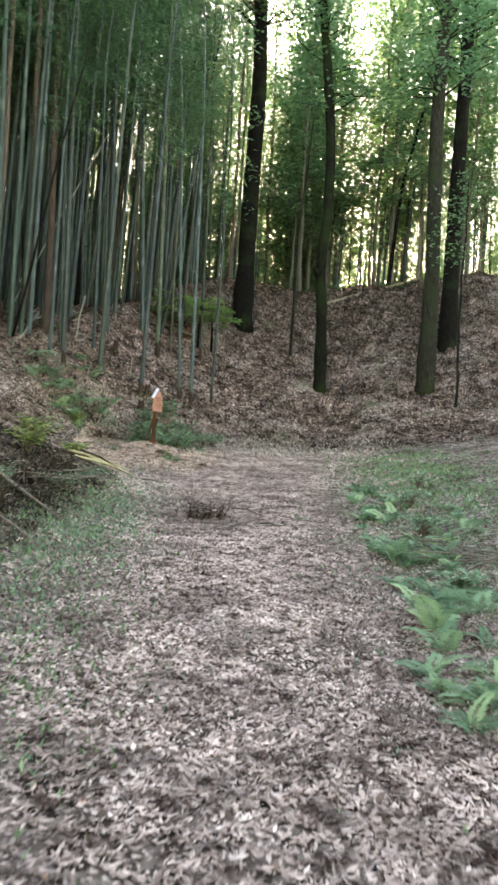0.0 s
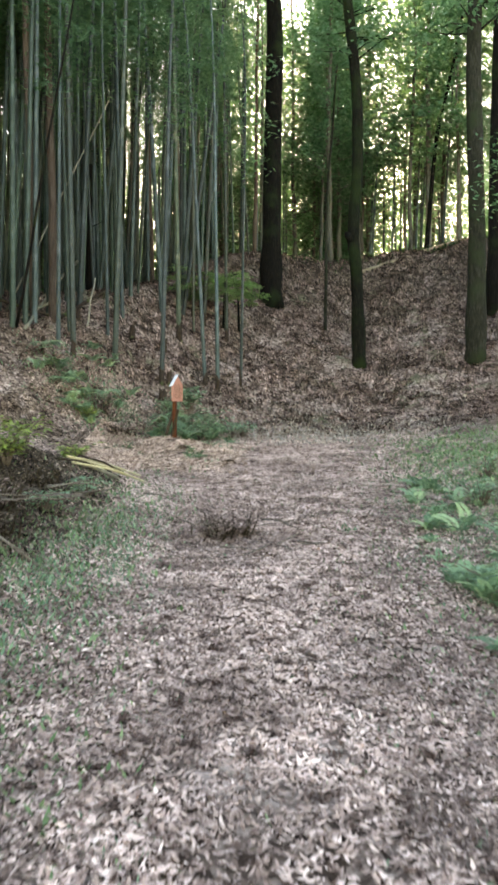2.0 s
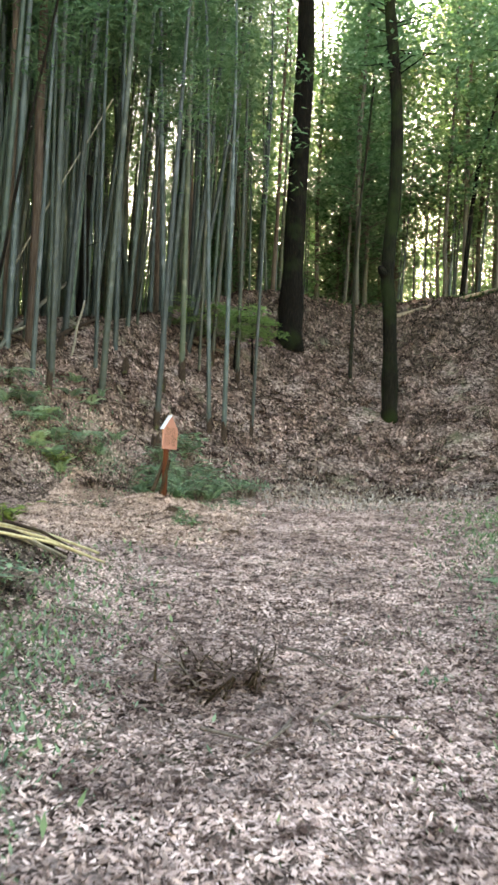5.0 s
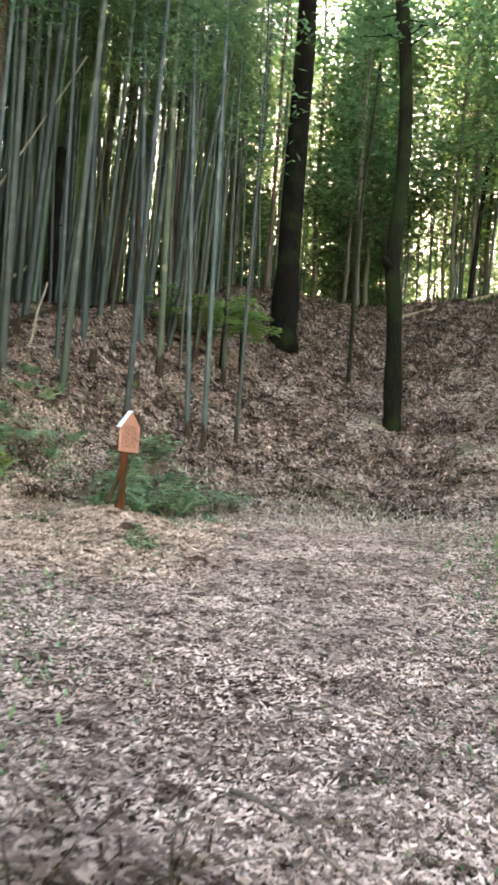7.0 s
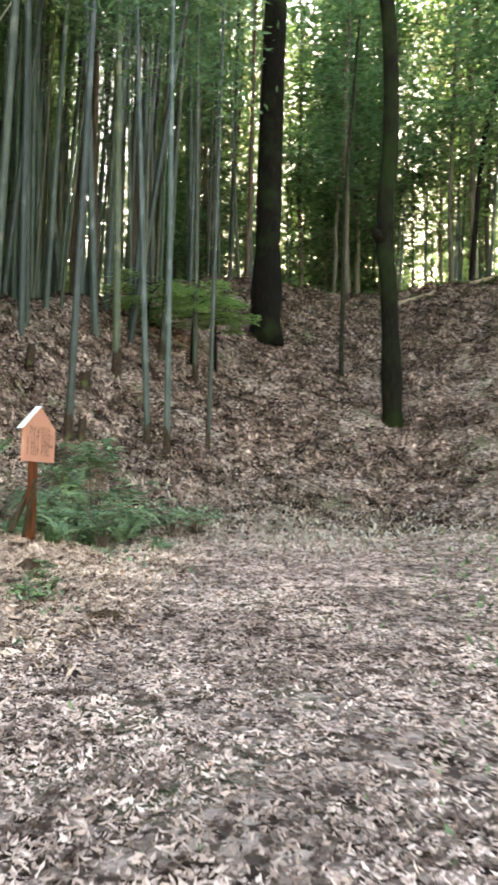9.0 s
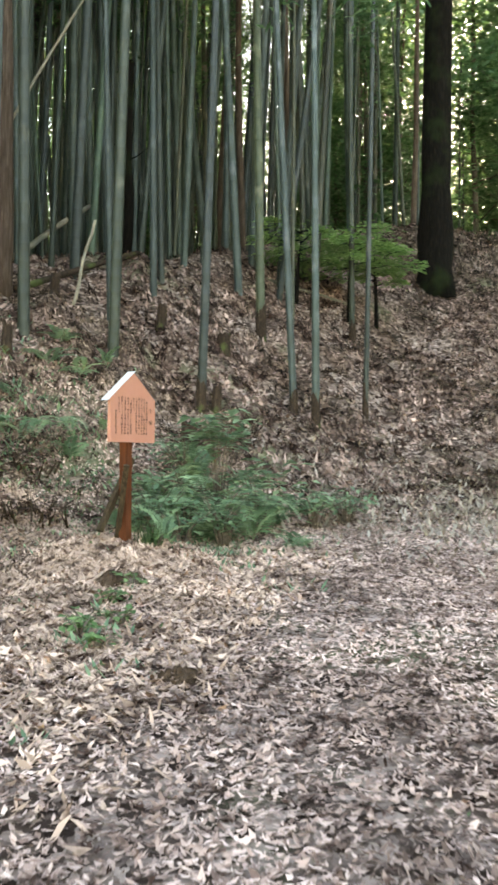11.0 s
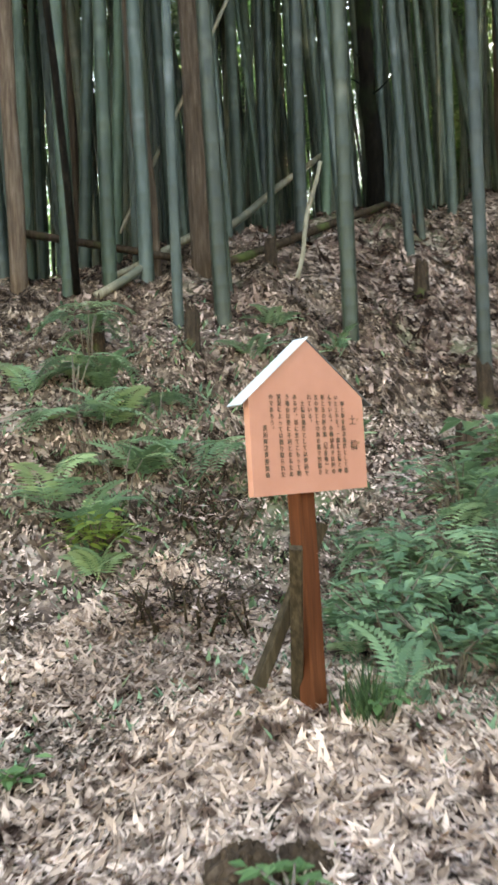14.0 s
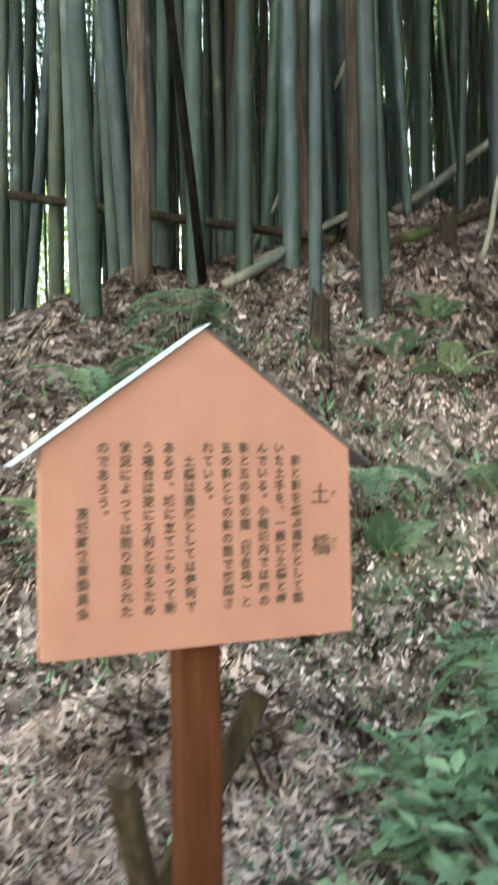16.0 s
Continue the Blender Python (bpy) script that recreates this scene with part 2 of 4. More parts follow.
TREE_LEAF = leafy("tree_leaves", [(0.0, (0.05, 0.135, 0.055)), (0.5, (0.085, 0.21, 0.095)), (1.0, (0.15, 0.3, 0.16))], 0.62)
UNDERSTORY_LEAF = leafy("understory_leaves", [(0.0, (0.12, 0.26, 0.085)), (0.5, (0.2, 0.37, 0.125)), (1.0, (0.32, 0.49, 0.19))], 0.45)
DARK_LEAF = leafy("evergreen_leaves", [(0.0, (0.025, 0.06, 0.025)), (0.6, (0.05, 0.10, 0.04)), (1.0, (0.09, 0.15, 0.06))], 0.35)
FERN_LEAF = leafy("fern_green", [(0.0, (0.075, 0.15, 0.085)), (0.4, (0.13, 0.235, 0.13)), (0.75, (0.2, 0.32, 0.18)), (1.0, (0.3, 0.41, 0.21))], 0.35, 0.5, True)
YELLOW_LEAF = leafy("yellow_green_leaves", [(0.0, (0.10, 0.16, 0.04)), (0.5, (0.17, 0.25, 0.06)), (1.0, (0.29, 0.36, 0.1))], 0.4)
DRY_GRASS = leafy("dry_grass", [(0.0, (0.22, 0.175, 0.14)), (0.5, (0.32, 0.265, 0.215)), (1.0, (0.42, 0.36, 0.3))], 0.2)
PALE_CANE = surface("pale_yellow_cane", [(0.3, (0.3, 0.24, 0.12)), (0.5, (0.42, 0.35, 0.19)), (0.7, (0.52, 0.45, 0.28))], 8.0, 0.5, 5.0, (3, 3, 0.4), 0.1, 0.003)
WEED_LEAF = leafy("soft_weed_leaves", [(0.0, (0.05, 0.115, 0.045)), (0.5, (0.085, 0.18, 0.07)), (1.0, (0.15, 0.265, 0.11))], 0.3, 0.45)
SHRUB_LEAF = leafy("shrub_green", [(0.0, (0.065, 0.14, 0.08)), (0.5, (0.125, 0.235, 0.135)), (1.0, (0.24, 0.37, 0.21))], 0.35, 0.4)
GRASS = leafy("low_weed_green", [(0.0, (0.06, 0.12, 0.05)), (0.5, (0.12, 0.2, 0.09)), (1.0, (0.22, 0.3, 0.15))], 0.3)


# ---- mesh helpers ----
class Shape:
    """Vertices and faces of one mesh, gathered before it is made."""

    def __init__(self):
        self.verts, self.faces = [], []

    def tube(self, points, radii, sides=8, cap=True):
        start, count = len(self.verts), len(points)
        side = Vector((1, 0, 0))
        for i, (p, r) in enumerate(zip(points, radii)):
            p = Vector(p)
            ahead = Vector(points[min(i + 1, count - 1)]) - Vector(points[max(i - 1, 0)])
            ahead = ahead.normalized() if ahead.length > 1e-6 else Vector((0, 0, 1))
            side = side - ahead * side.dot(ahead)
            if side.length < 1e-3:
                side = ahead.orthogonal()
            side.normalize()
            other = ahead.cross(side)
            for k in range(sides):
                t = 2 * math.pi * k / sides
                self.verts.append(tuple(p + side * (r * math.cos(t)) + other * (r * math.sin(t))))
        for i in range(count - 1):
            for k in range(sides):
                q, w = start + i * sides + k, start + i * sides + (k + 1) % sides
                self.faces.append((q, w, w + sides, q + sides))
        if cap:
            self.faces.append(tuple(start + (count - 1) * sides + k for k in range(sides)))
            self.faces.append(tuple(start + sides - 1 - k for k in range(sides)))
        return self

    def leaf(self, base, way, up, length, width, fold=0.15):
        """A pointed leaf, folded along its middle."""
        base, way, up = Vector(base), Vector(way).normalized(), Vector(up)
        side = way.cross(up)
        side = side.normalized() if side.length > 1e-4 else way.orthogonal().normalized()
        lift = side.cross(way) * (fold * width)
        n = len(self.verts)
        mid = base + way * (length * 0.45)
        self.verts += [tuple(base), tuple(mid + side * (width / 2) + lift), tuple(base + way * length), tuple(mid - side * (width / 2) + lift)]
        self.faces += [(n, n + 1, n + 2), (n, n + 2, n + 3)]
        return self

    def box(self, m, sx, sy, sz, bevel=0.0):
        """A box about the origin of m; bevel rounds its long edges."""
        b = min(bevel, sx / 2.1, sy / 2.1)
        ring = [(-sx / 2 + b, -sy / 2), (sx / 2 - b, -sy / 2), (sx / 2, -sy / 2 + b), (sx / 2, sy / 2 - b), (sx / 2 - b, sy / 2), (-sx / 2 + b, sy / 2), (-sx / 2, sy / 2 - b), (-sx / 2, -sy / 2 + b)]
        if b <= 0:
            ring = [(-sx / 2, -sy / 2), (sx / 2, -sy / 2), (sx / 2, sy / 2), (-sx / 2, sy / 2)]
        n, c = len(self.verts), len(ring)
        for z in (-sz / 2, sz / 2):
            self.verts += [tuple(m @ Vector((x, y, z))) for x, y in ring]
        self.faces += [(n + k, n + (k + 1) % c, n + c + (k + 1) % c, n + c + k) for k in range(c)]
        self.faces += [tuple(n + c - 1 - k for k in range(c)), tuple(n + c + k for k in range(c))]
        return self

    def mesh(self, name, mat, smooth=True):
        me = bpy.data.meshes.new(name)
        me.from_pydata(self.verts, [], self.faces)
        me.materials.append(mat)
        if smooth:
            me.polygons.foreach_set("use_smooth", [True] * len(me.polygons))
        return me


def part(name, shape, mat, parent, label="", smooth=True):
    """One mesh under a thing or a part. shape: a Shape, or mesh data that is shared."""
    ob = new(name, shape.mesh(name, mat, smooth) if isinstance(shape, Shape) else shape)
    ob.parent = parent
    return tagged(ob, label)


def thing(name, m, label, category, group=""):
    ob = new(name)
    ob.matrix_basis = m
    return tagged(ob, label, category, group)


def quads(name, corners, mat):
    """One mesh of many loose four-cornered leaves, from an array of n x 4 x 3."""
    n = len(corners)
    me = bpy.data.meshes.new(name)
    me.vertices.add(4 * n)
    me.vertices.foreach_set("co", corners.reshape(-1).astype(np.float32))
    me.loops.add(4 * n)
    me.loops.foreach_set("vertex_index", np.arange(4 * n, dtype=np.int32))
    me.polygons.add(n)
    me.polygons.foreach_set("loop_start", np.arange(0, 4 * n, 4, dtype=np.int32))
    me.update(calc_edges=True)
    me.materials.append(mat)
    return me


# ---- the ground ----
def soft(v, k):
    """A ramp that starts softly at 0."""
    return k * np.logaddexp(0.0, np.asarray(v, float) / k)


def ground(x, y):
    """Height of the forest floor."""
    x, y = np.asarray(x, float), np.asarray(y, float)
    z = np.interp(y, (-60, 0, 9, 13, 16.5, 19, 22, 25, 29), (-0.8, 0.0, 0.14, 0.25, 0.47, 0.67, 0.9, 1.0, 1.15))
    toe = np.interp(x, (-14, -8, -6, -3.6, -2, -1, 3, 8, 14), (14, 18.5, 21.3, 25.2, 27.0, 28.3, 30.4, 31, 30))
    d = y - toe
    hill = 0.40 * soft(d, 0.9) + 0.22 * soft(d - 8, 1.5)
    left = np.clip((-1.0 - x) / 6.0, 0, 1)
    left = left * left * (3 - 2 * left)
    cap = np.clip(3.1 + 0.30 * (y - 26), 1.2, 4.7) * left + 8.8 * (1 - left)
    hill = hill - soft(hill - cap, 0.35)
    z = z + hill - 0.33 * soft(y - 49, 1.5) * (y < 75) - 0.33 * 26 * (y >= 75) - 0.25 * soft(-11 - x, 1.5) * (x > -30) - 0.25 * 19 * (x <= -30)
    bank = 0.55 * soft(-2.3 - x, 0.35)
    bank = bank - soft(bank - 1.5, 0.3)
    z = z + bank * np.clip((19.5 - y) / 3.5, 0, 1) + np.minimum(0.16 * soft(x - 2.3, 0.5), 1.6)
    z = z + 0.26 * np.exp(-((x + 2.6) ** 2 + (y - 23.6) ** 2) / 0.6)
    rough = np.clip(d / 2.5, 0, 1) * np.clip((60 - y) / 8.0, 0, 1)
    z = z + rough * (0.07 * np.sin(5.3 * x + 1.7 * y) * np.sin(4.7 * y - 2.1 * x + 1) + 0.05 * np.sin(8.9 * x - 3.1 * y + 2) * np.sin(8.1 * y + 3.3 * x))
    near = np.clip(np.abs(x + 0.3) / 3.0, 0.15, 1) + 1.4 * np.clip(d / 3.0, 0, 1)
    z = z + near * (0.05 * np.sin(1.7 * x + 0.6 * y) * np.sin(1.3 * y - 0.5 * x) + 0.03 * np.sin(4.1 * x + 1.0) * np.sin(3.7 * y + 0.8 * x))
    return z


def on_ground(x, y, up=0.0):
    return Vector((x, y, float(ground(x, y)) + up))


def make_ground():
    xs = np.concatenate([np.array((-900, -400, -200, -100, -60, -40)), np.arange(-30, -12, 1.0), np.arange(-12, 12, 0.2), np.arange(12, 31, 1.0), np.array((40, 60, 100, 200, 400, 900))])
    ys = np.concatenate([np.array((-900, -400, -200, -100, -50, -20, -10, -6)), np.arange(-4, 50, 0.2), np.arange(50, 76, 1.0), np.array((80, 100, 150, 300, 900))])
    gx, gy = np.meshgrid(xs, ys)
    gz = ground(gx, gy)
    w, h = len(xs), len(ys)
    me = bpy.data.meshes.new("ground")
    i = (np.arange(h - 1)[:, None] * w + np.arange(w - 1)[None, :]).reshape(-1)
    faces = np.stack([i, i + 1, i + w + 1, i + w], 1)
    me.from_pydata(np.stack([gx, gy, gz], -1).reshape(-1, 3).tolist(), [], faces.tolist())
    me.polygons.foreach_set("use_smooth", [True] * len(me.polygons))
    me.materials.append(SOIL)
    tagged(new("ground", me), "forest floor of brown soil under fallen leaves", "ground", kind="structure")


make_ground()


def litter(name, label, rng, count, xr, yr, size, mat, keep=None, tilt=0.25, up=0.01, slim=(0.22, 0.52)):
    """Fallen leaves that lie all over a stretch of ground."""
    x, y = rng.uniform(*xr, count), rng.uniform(*yr, count)
    if keep is not None:
        k = keep(x, y, rng)
        x, y = x[k], y[k]
    n = len(x)
    turn, long = rng.uniform(0, 2 * np.pi, n), rng.uniform(*size, n)
    wide = long * rng.uniform(*slim, n)
    way = np.stack([np.cos(turn), np.sin(turn), rng.normal(0, tilt, n)], 1)
    side = np.stack([-np.sin(turn), np.cos(turn), rng.normal(0, tilt, n)], 1)
    eps = 0.05
    z = ground(x, y)
    sx, sy = (ground(x + eps, y) - z) / eps, (ground(x, y + eps) - z) / eps
    for v in (way, side):
        v[:, 2] += v[:, 0] * sx + v[:, 1] * sy
    mid = np.stack([x, y, z + up + rng.uniform(0, 0.02, n)], 1)
    a, b = way * (long / 2)[:, None], side * (wide / 2)[:, None]
    curl = rng.uniform(-0.1, 0.25, n) * long
    tip = np.zeros((n, 3))
    n1, n2 = rng.uniform(0.25, 0.8, (n, 1)), rng.uniform(-0.5, 0.5, (n, 1))
    tip[:, 2] = curl
    tagged(new(name, quads(name, np.stack([mid - a - b * n1 + tip, mid - b + a * n2, mid + a + b * n1 + tip * 0.6, mid + b - a * n2 * 0.6], 1), mat)), label, "leaf litter", kind="stuff")


rng = np.random.default_rng(4)


def patchy(x, y):
    """Where leaves have drifted together, from -1 to 1."""
    return (np.sin(1.9 * x + 0.7 * y) * np.sin(1.3 * y - x) + 0.8 * np.sin(4.3 * x - 1.1 * y + 1) * np.sin(3.9 * y + 1.3 * x) + 0.8 * np.sin(8.7 * x + 2.0 * y) * np.sin(7.1 * y - 3 * x + 2)) / 1.7


litter("leaf_litter", "pale dry fallen leaves strewn over the footpath", rng, 330000, (-3.4, 2.8), (1.2, 14.5), (0.02, 0.062), LITTER,
       lambda x, y, r: r.random(len(x)) < np.clip(1.2 - np.abs(x - 0.1) / 2.6, 0.22, 1) * np.clip(0.85 + 0.6 * patchy(x, y), 0.25, 1))
litter("leaf_litter", "pale dry fallen leaves strewn over the footpath", rng, 360000, (-6.5, 4.2), (14.5, 28.0), (0.02, 0.06), LITTER,
       lambda x, y, r: r.random(len(x)) < np.clip(1.3 - np.abs(x + 0.8) / 4.6, 0.25, 1) * np.clip(0.85 + 0.5 * patchy(x, y), 0.35, 1))
litter("slope_litter", "moist brown leaves covering the wooded bank, canopy shade in their tone", rng, 250000, (-10, 12), (27, 50), (0.05, 0.14), SLOPE_LITTER,
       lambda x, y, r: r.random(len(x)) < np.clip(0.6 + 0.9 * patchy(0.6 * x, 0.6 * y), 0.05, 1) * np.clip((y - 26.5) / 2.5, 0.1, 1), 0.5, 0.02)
litter("leaf_litter", "straw-coloured dry bamboo leaves lying thick round the board", rng, 110000, (-4.6, -0.6), (18.6, 25.0), (0.03, 0.115), STRAW,
       lambda x, y, r: r.random(len(x)) < np.clip(0.7 + 0.5 * patchy(x + 3, y), 0.2, 1) * np.clip((-0.6 - x) / 1.6, 0, 1) * np.clip((y - 18.6) / 2.0, 0, 1), 0.35, 0.02, (0.14, 0.34))
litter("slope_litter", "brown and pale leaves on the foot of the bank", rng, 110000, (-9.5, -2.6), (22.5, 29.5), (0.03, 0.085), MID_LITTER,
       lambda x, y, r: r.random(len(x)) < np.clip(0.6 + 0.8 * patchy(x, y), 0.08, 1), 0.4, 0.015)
# Dark soil of the bank face and its shade, both as leaf colour.
litter("bank_litter", "leaves and humus on the low bank beside the path, darkened for its shade", rng, 60000, (-5.2, -2.35), (7.0, 17.5), (0.03, 0.1), DARK_LITTER,
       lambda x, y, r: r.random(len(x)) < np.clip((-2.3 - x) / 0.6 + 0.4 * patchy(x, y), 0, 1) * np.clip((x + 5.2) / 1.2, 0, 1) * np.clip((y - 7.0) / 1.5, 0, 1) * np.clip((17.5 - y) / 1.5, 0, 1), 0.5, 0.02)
# Darker leaves stand for shade along the crest and in the slope's hollows.
litter("bank_litter", "humus and dead leaves along the crest of the bank, darkened for its shade", rng, 90000, (-9, 17), (37.0, 50.5), (0.06, 0.16), DARK_LITTER,
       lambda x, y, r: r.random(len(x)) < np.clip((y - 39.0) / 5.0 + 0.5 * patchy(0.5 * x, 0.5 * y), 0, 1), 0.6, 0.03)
litter("slope_clumps", "clumps of leaves on the wooded bank, darkened to stand for shaded hollows", rng, 110000, (-7, 12), (27.5, 46), (0.05, 0.13), DARK_LITTER,
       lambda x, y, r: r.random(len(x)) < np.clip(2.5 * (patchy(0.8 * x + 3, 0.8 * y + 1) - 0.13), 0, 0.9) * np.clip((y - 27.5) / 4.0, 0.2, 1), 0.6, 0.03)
litter("brown_leaves", "dark brown dead leaves mixed into the litter along the path", rng, 70000, (-3.4, 2.8), (1.2, 15.0), (0.02, 0.06), RUST,
       lambda x, y, r: r.random(len(x)) < np.clip(0.25 + 0.35 * np.abs(x - 0.2) + 0.6 * patchy(x + 1, y + 2), 0.03, 0.9), 0.4, 0.018)
PATCHES = ((0.63, 16.1, 0.5, 0.35), (0.67, 14.95, 0.35, 0.3), (0.95, 15.6, 0.4, 0.3), (-0.2, 15.3, 0.6, 0.25), (0.35, 14.2, 0.3, 0.25), (1.0, 17.2, 0.5, 0.3), (-0.6, 13.3, 0.45, 0.4), (0.8, 6.4, 0.25, 0.3), (0.9, 4.9, 0.25, 0.3), (-1.0, 6.0, 0.3, 0.4), (0.4, 19.0, 0.5, 0.3), (-0.3, 17.6, 0.4, 0.3))
for px, py, wx, wy in PATCHES:
    litter("dark_leaf_patch", "drift of dark red-brown dead leaves on the path", rng, 1500, (px - wx, px + wx), (py - wy, py + wy), (0.018, 0.055), RUST,
           lambda x, y, r: r.random(len(x)) < 0.75 * np.exp(-2.2 * (((x - px) / wx) ** 2 + ((y - py) / wy) ** 2)), 0.45, 0.02)


# ---- information board ----
def information_board():
    along = Vector((0.255, 0.967, 0)).normalized()
    out = Vector((along.y, -along.x, 0))
    base = Vector((-2.428, 23.404, 0))
    ground_z = 1.2
    m = Matrix(((along.x, -out.x, 0, base.x), (along.y, -out.y, 0, base.y), (0, 0, 1, ground_z), (0, 0, 0, 1)))
    sign = thing("information_board", m, "orange house-shaped information board with vertical dark writing on a red-brown post", "sign")
    # local: x along the board, -y towards the reader, z up from the foot
    half, low, eave, top = 0.327, 0.897, 1.285, 1.522
    s = Shape()
    outline = [(-half, low), (half, low), (half, eave), (0, top), (-half, eave)]
    for y in (-0.015, 0.015):
        s.verts += [(x, y, z) for x, z in outline]
    s.faces += [(0, 1, 2, 3, 4), (9, 8, 7, 6, 5)] + [(5 + k, 5 + (k + 1) % 5, (k + 1) % 5, k) for k in range(5)]
    board = part("board", s, BOARD, sign, smooth=False)
    slope = math.atan2(top - eave, half)
    reach = 0.475
    for way, name in ((-1, "roof_panel"), (1, "roof_panel")):
        s = Shape()
        mm = Matrix.Translation((0, 0.008 if way < 0 else 0.022, top + 0.006)) @ Matrix.Rotation(way * slope, 4, "Y") @ Matrix.Translation((way * reach / 2 - way * 0.004, 0, 0))
        s.box(mm, reach, 0.08, 0.004)
        # The right panel gets the darker copy, standing for its shaded underside.
        roof = part(name, s, METAL if way < 0 else SHADED_METAL, sign, "pale sheet metal roof panel" if way < 0 else "sheet metal roof panel coloured dark as if in shade", False)
        s = Shape()
        s.box(mm @ Matrix.Translation((-way * 0.02, 0.026, -0.011)), reach - 0.16, 0.024, 0.016)
        part("batten", s, POST, roof, "brown batten under the roof", False)
    s = Shape()
    s.box(Matrix.Translation((0, 0.064, 0.58)), 0.084, 0.084, 1.5, 0.006)
    part("post", s, POST, sign, "red-brown stained square post", False)

    def slat(p, q, wide, thick, twist):
        p, q = Vector(p), Vector(q)
        s = Shape()
        turn = (q - p).to_track_quat("Z", "Y").to_matrix().to_4x4()
        s.box(Matrix.Translation((p + q) / 2) @ turn @ Matrix.Rotation(twist, 4, "Z"), wide, thick, (q - p).length, 0.004)
        part("brace", s, BRACE, sign, "grey weathered wooden brace", False)

    slat((-0.205, -0.10, 0.695), (-0.01, 0.15, 0.02), 0.05, 0.036, 0.2)
    slat((0.175, 0.13, 0.75), (-0.165, 0.22, 0.11), 0.068, 0.045, 0.1)
    # writing, in columns from top to bottom
    def glyph(ch, size, bold):
        cu = bpy.data.curves.new("glyph", "FONT")
        cu.body, cu.size, cu.align_x, cu.align_y = ch, size, "CENTER", "CENTER"
        cu.extrude, cu.offset, cu.resolution_u = 0.0006, bold, 3
        ob = new("glyph", cu)
        bpy.context.view_layer.update()
        me = bpy.data.meshes.new_from_object(ob.evaluated_get(bpy.context.evaluated_depsgraph_get()))
        bpy.data.objects.remove(ob)
        verts, faces = [tuple(v.co) for v in me.vertices], [tuple(p.vertices) for p in me.polygons]
        bpy.data.meshes.remove(me)
        return verts, faces

    def column(text, x, z, size, step, mat, name, label="", bold=0.0006):
        for k, ch in enumerate(text):
            s = Shape()
            verts, faces = glyph(ch, size, bold)
            mid, shift = z - (k + 0.5) * step, (0.0, 0.0)
            if ch in "\u3001\u3002":
                shift = (0.55 * size, 0.55 * size)
            turned = ch in "\uff08\uff09"
            for vx, vy, vz in verts:
                if turned:
                    vx, vy = vy, -vx
                s.verts.append((x + vx + shift[0], -0.0165 - vz, mid + vy + shift[1]))
            s.faces += faces
            part(name, s, mat, board, label, False)

    column("\u571f", 0.255, 1.2135, 0.046, 0.056, INK, "title_character", bold=0.0003)
    column("\u6a4b", 0.255, 1.107, 0.046, 0.056, INK, "title_character", bold=0.0003)
    column("\u3069", 0.287, 1.197, 0.014, 0.018, FAINT, "reading_mark")
    column("\u3070\u3057", 0.287, 1.098, 0.014, 0.016, FAINT, "reading_mark")
    TEXT = (("\u90ed\u3068\u90ed\u3092\u7d50\u3076\u901a\u8def\u3068\u3057\u3066\u7bc9", 0.198, 1.270), ("\u3044\u305f\u571f\u624b\u3092\u3001\u4e00\u822c\u306b\u571f\u6a4b\u3068\u547c", 0.160, 1.296),
            ("\u3093\u3067\u3044\u308b\u3002\u5c0f\u5e61\u57ce\u5185\u3067\u306f\u56db\u306e", 0.121, 1.296), ("\u90ed\u3068\u4e94\u306e\u90ed\u306e\u9593\uff08\u73fe\u5728\u5730\uff09\u3068", 0.081, 1.296),
            ("\u4e94\u306e\u90ed\u3068\u4e03\u306e\u90ed\u306e\u9593\u3067\u78ba\u8a8d\u3055", 0.042, 1.296), ("\u308c\u3066\u3044\u308b\u3002", 0.002, 1.296),
            ("\u571f\u6a4b\u306f\u901a\u8def\u3068\u3057\u3066\u306f\u4fbf\u5229\u3067", -0.038, 1.270), ("\u3042\u308b\u304c\u3001\u57ce\u306b\u7acb\u3066\u3053\u3082\u3063\u3066\u6226", -0.080, 1.296),
            ("\u3046\u5834\u5408\u306f\u9006\u306b\u4e0d\u5229\u3068\u306a\u308b\u305f\u3081", -0.122, 1.296), ("\u72b6\u6cc1\u306b\u3088\u3063\u3066\u306f\u524a\u308a\u53d6\u3089\u308c\u305f", -0.167, 1.296),
            ("\u306e\u3067\u3042\u308d\u3046\u3002", -0.210, 1.296), ("\u8328\u57ce\u753a\u6559\u80b2\u59d4\u54e1\u4f1a", -0.250, 1.173))
    for text, x, z in TEXT:
        column(text, x, z, 0.0236, 0.0262 if z < 1.2 else 0.0257, INK, "character")


information_board()


# ---- trees ----
def bent(rnd, height, lean, steps, wobble):
    """Points of a trunk from its foot up."""
    pts, off = [], Vector((0, 0, 0))
    for i in range(steps + 1):
        f = i / steps
        pts.append(Vector((lean[0] * f * f + off.x, lean[1] * f * f + off.y, height * f - (0.4 if i == 0 else 0))))
        off += Vector((rnd.uniform(-wobble, wobble), rnd.uniform(-wobble, wobble), 0))
    return pts


def clump(s, rnd, mid, spread, count, length, width, flat=0.5):
    for _ in range(count):
        p = mid + Vector((rnd.gauss(0, spread), rnd.gauss(0, spread), rnd.gauss(0, spread * flat)))
        t = rnd.uniform(0, 2 * math.pi)
        way = Vector((math.cos(t), math.sin(t), rnd.uniform(-0.7, 0.3)))
        s.leaf(p, way, (rnd.uniform(-0.5, 0.5), rnd.uniform(-0.5, 0.5), 1), length * rnd.uniform(0.6, 1.3), width * rnd.uniform(0.7, 1.2))


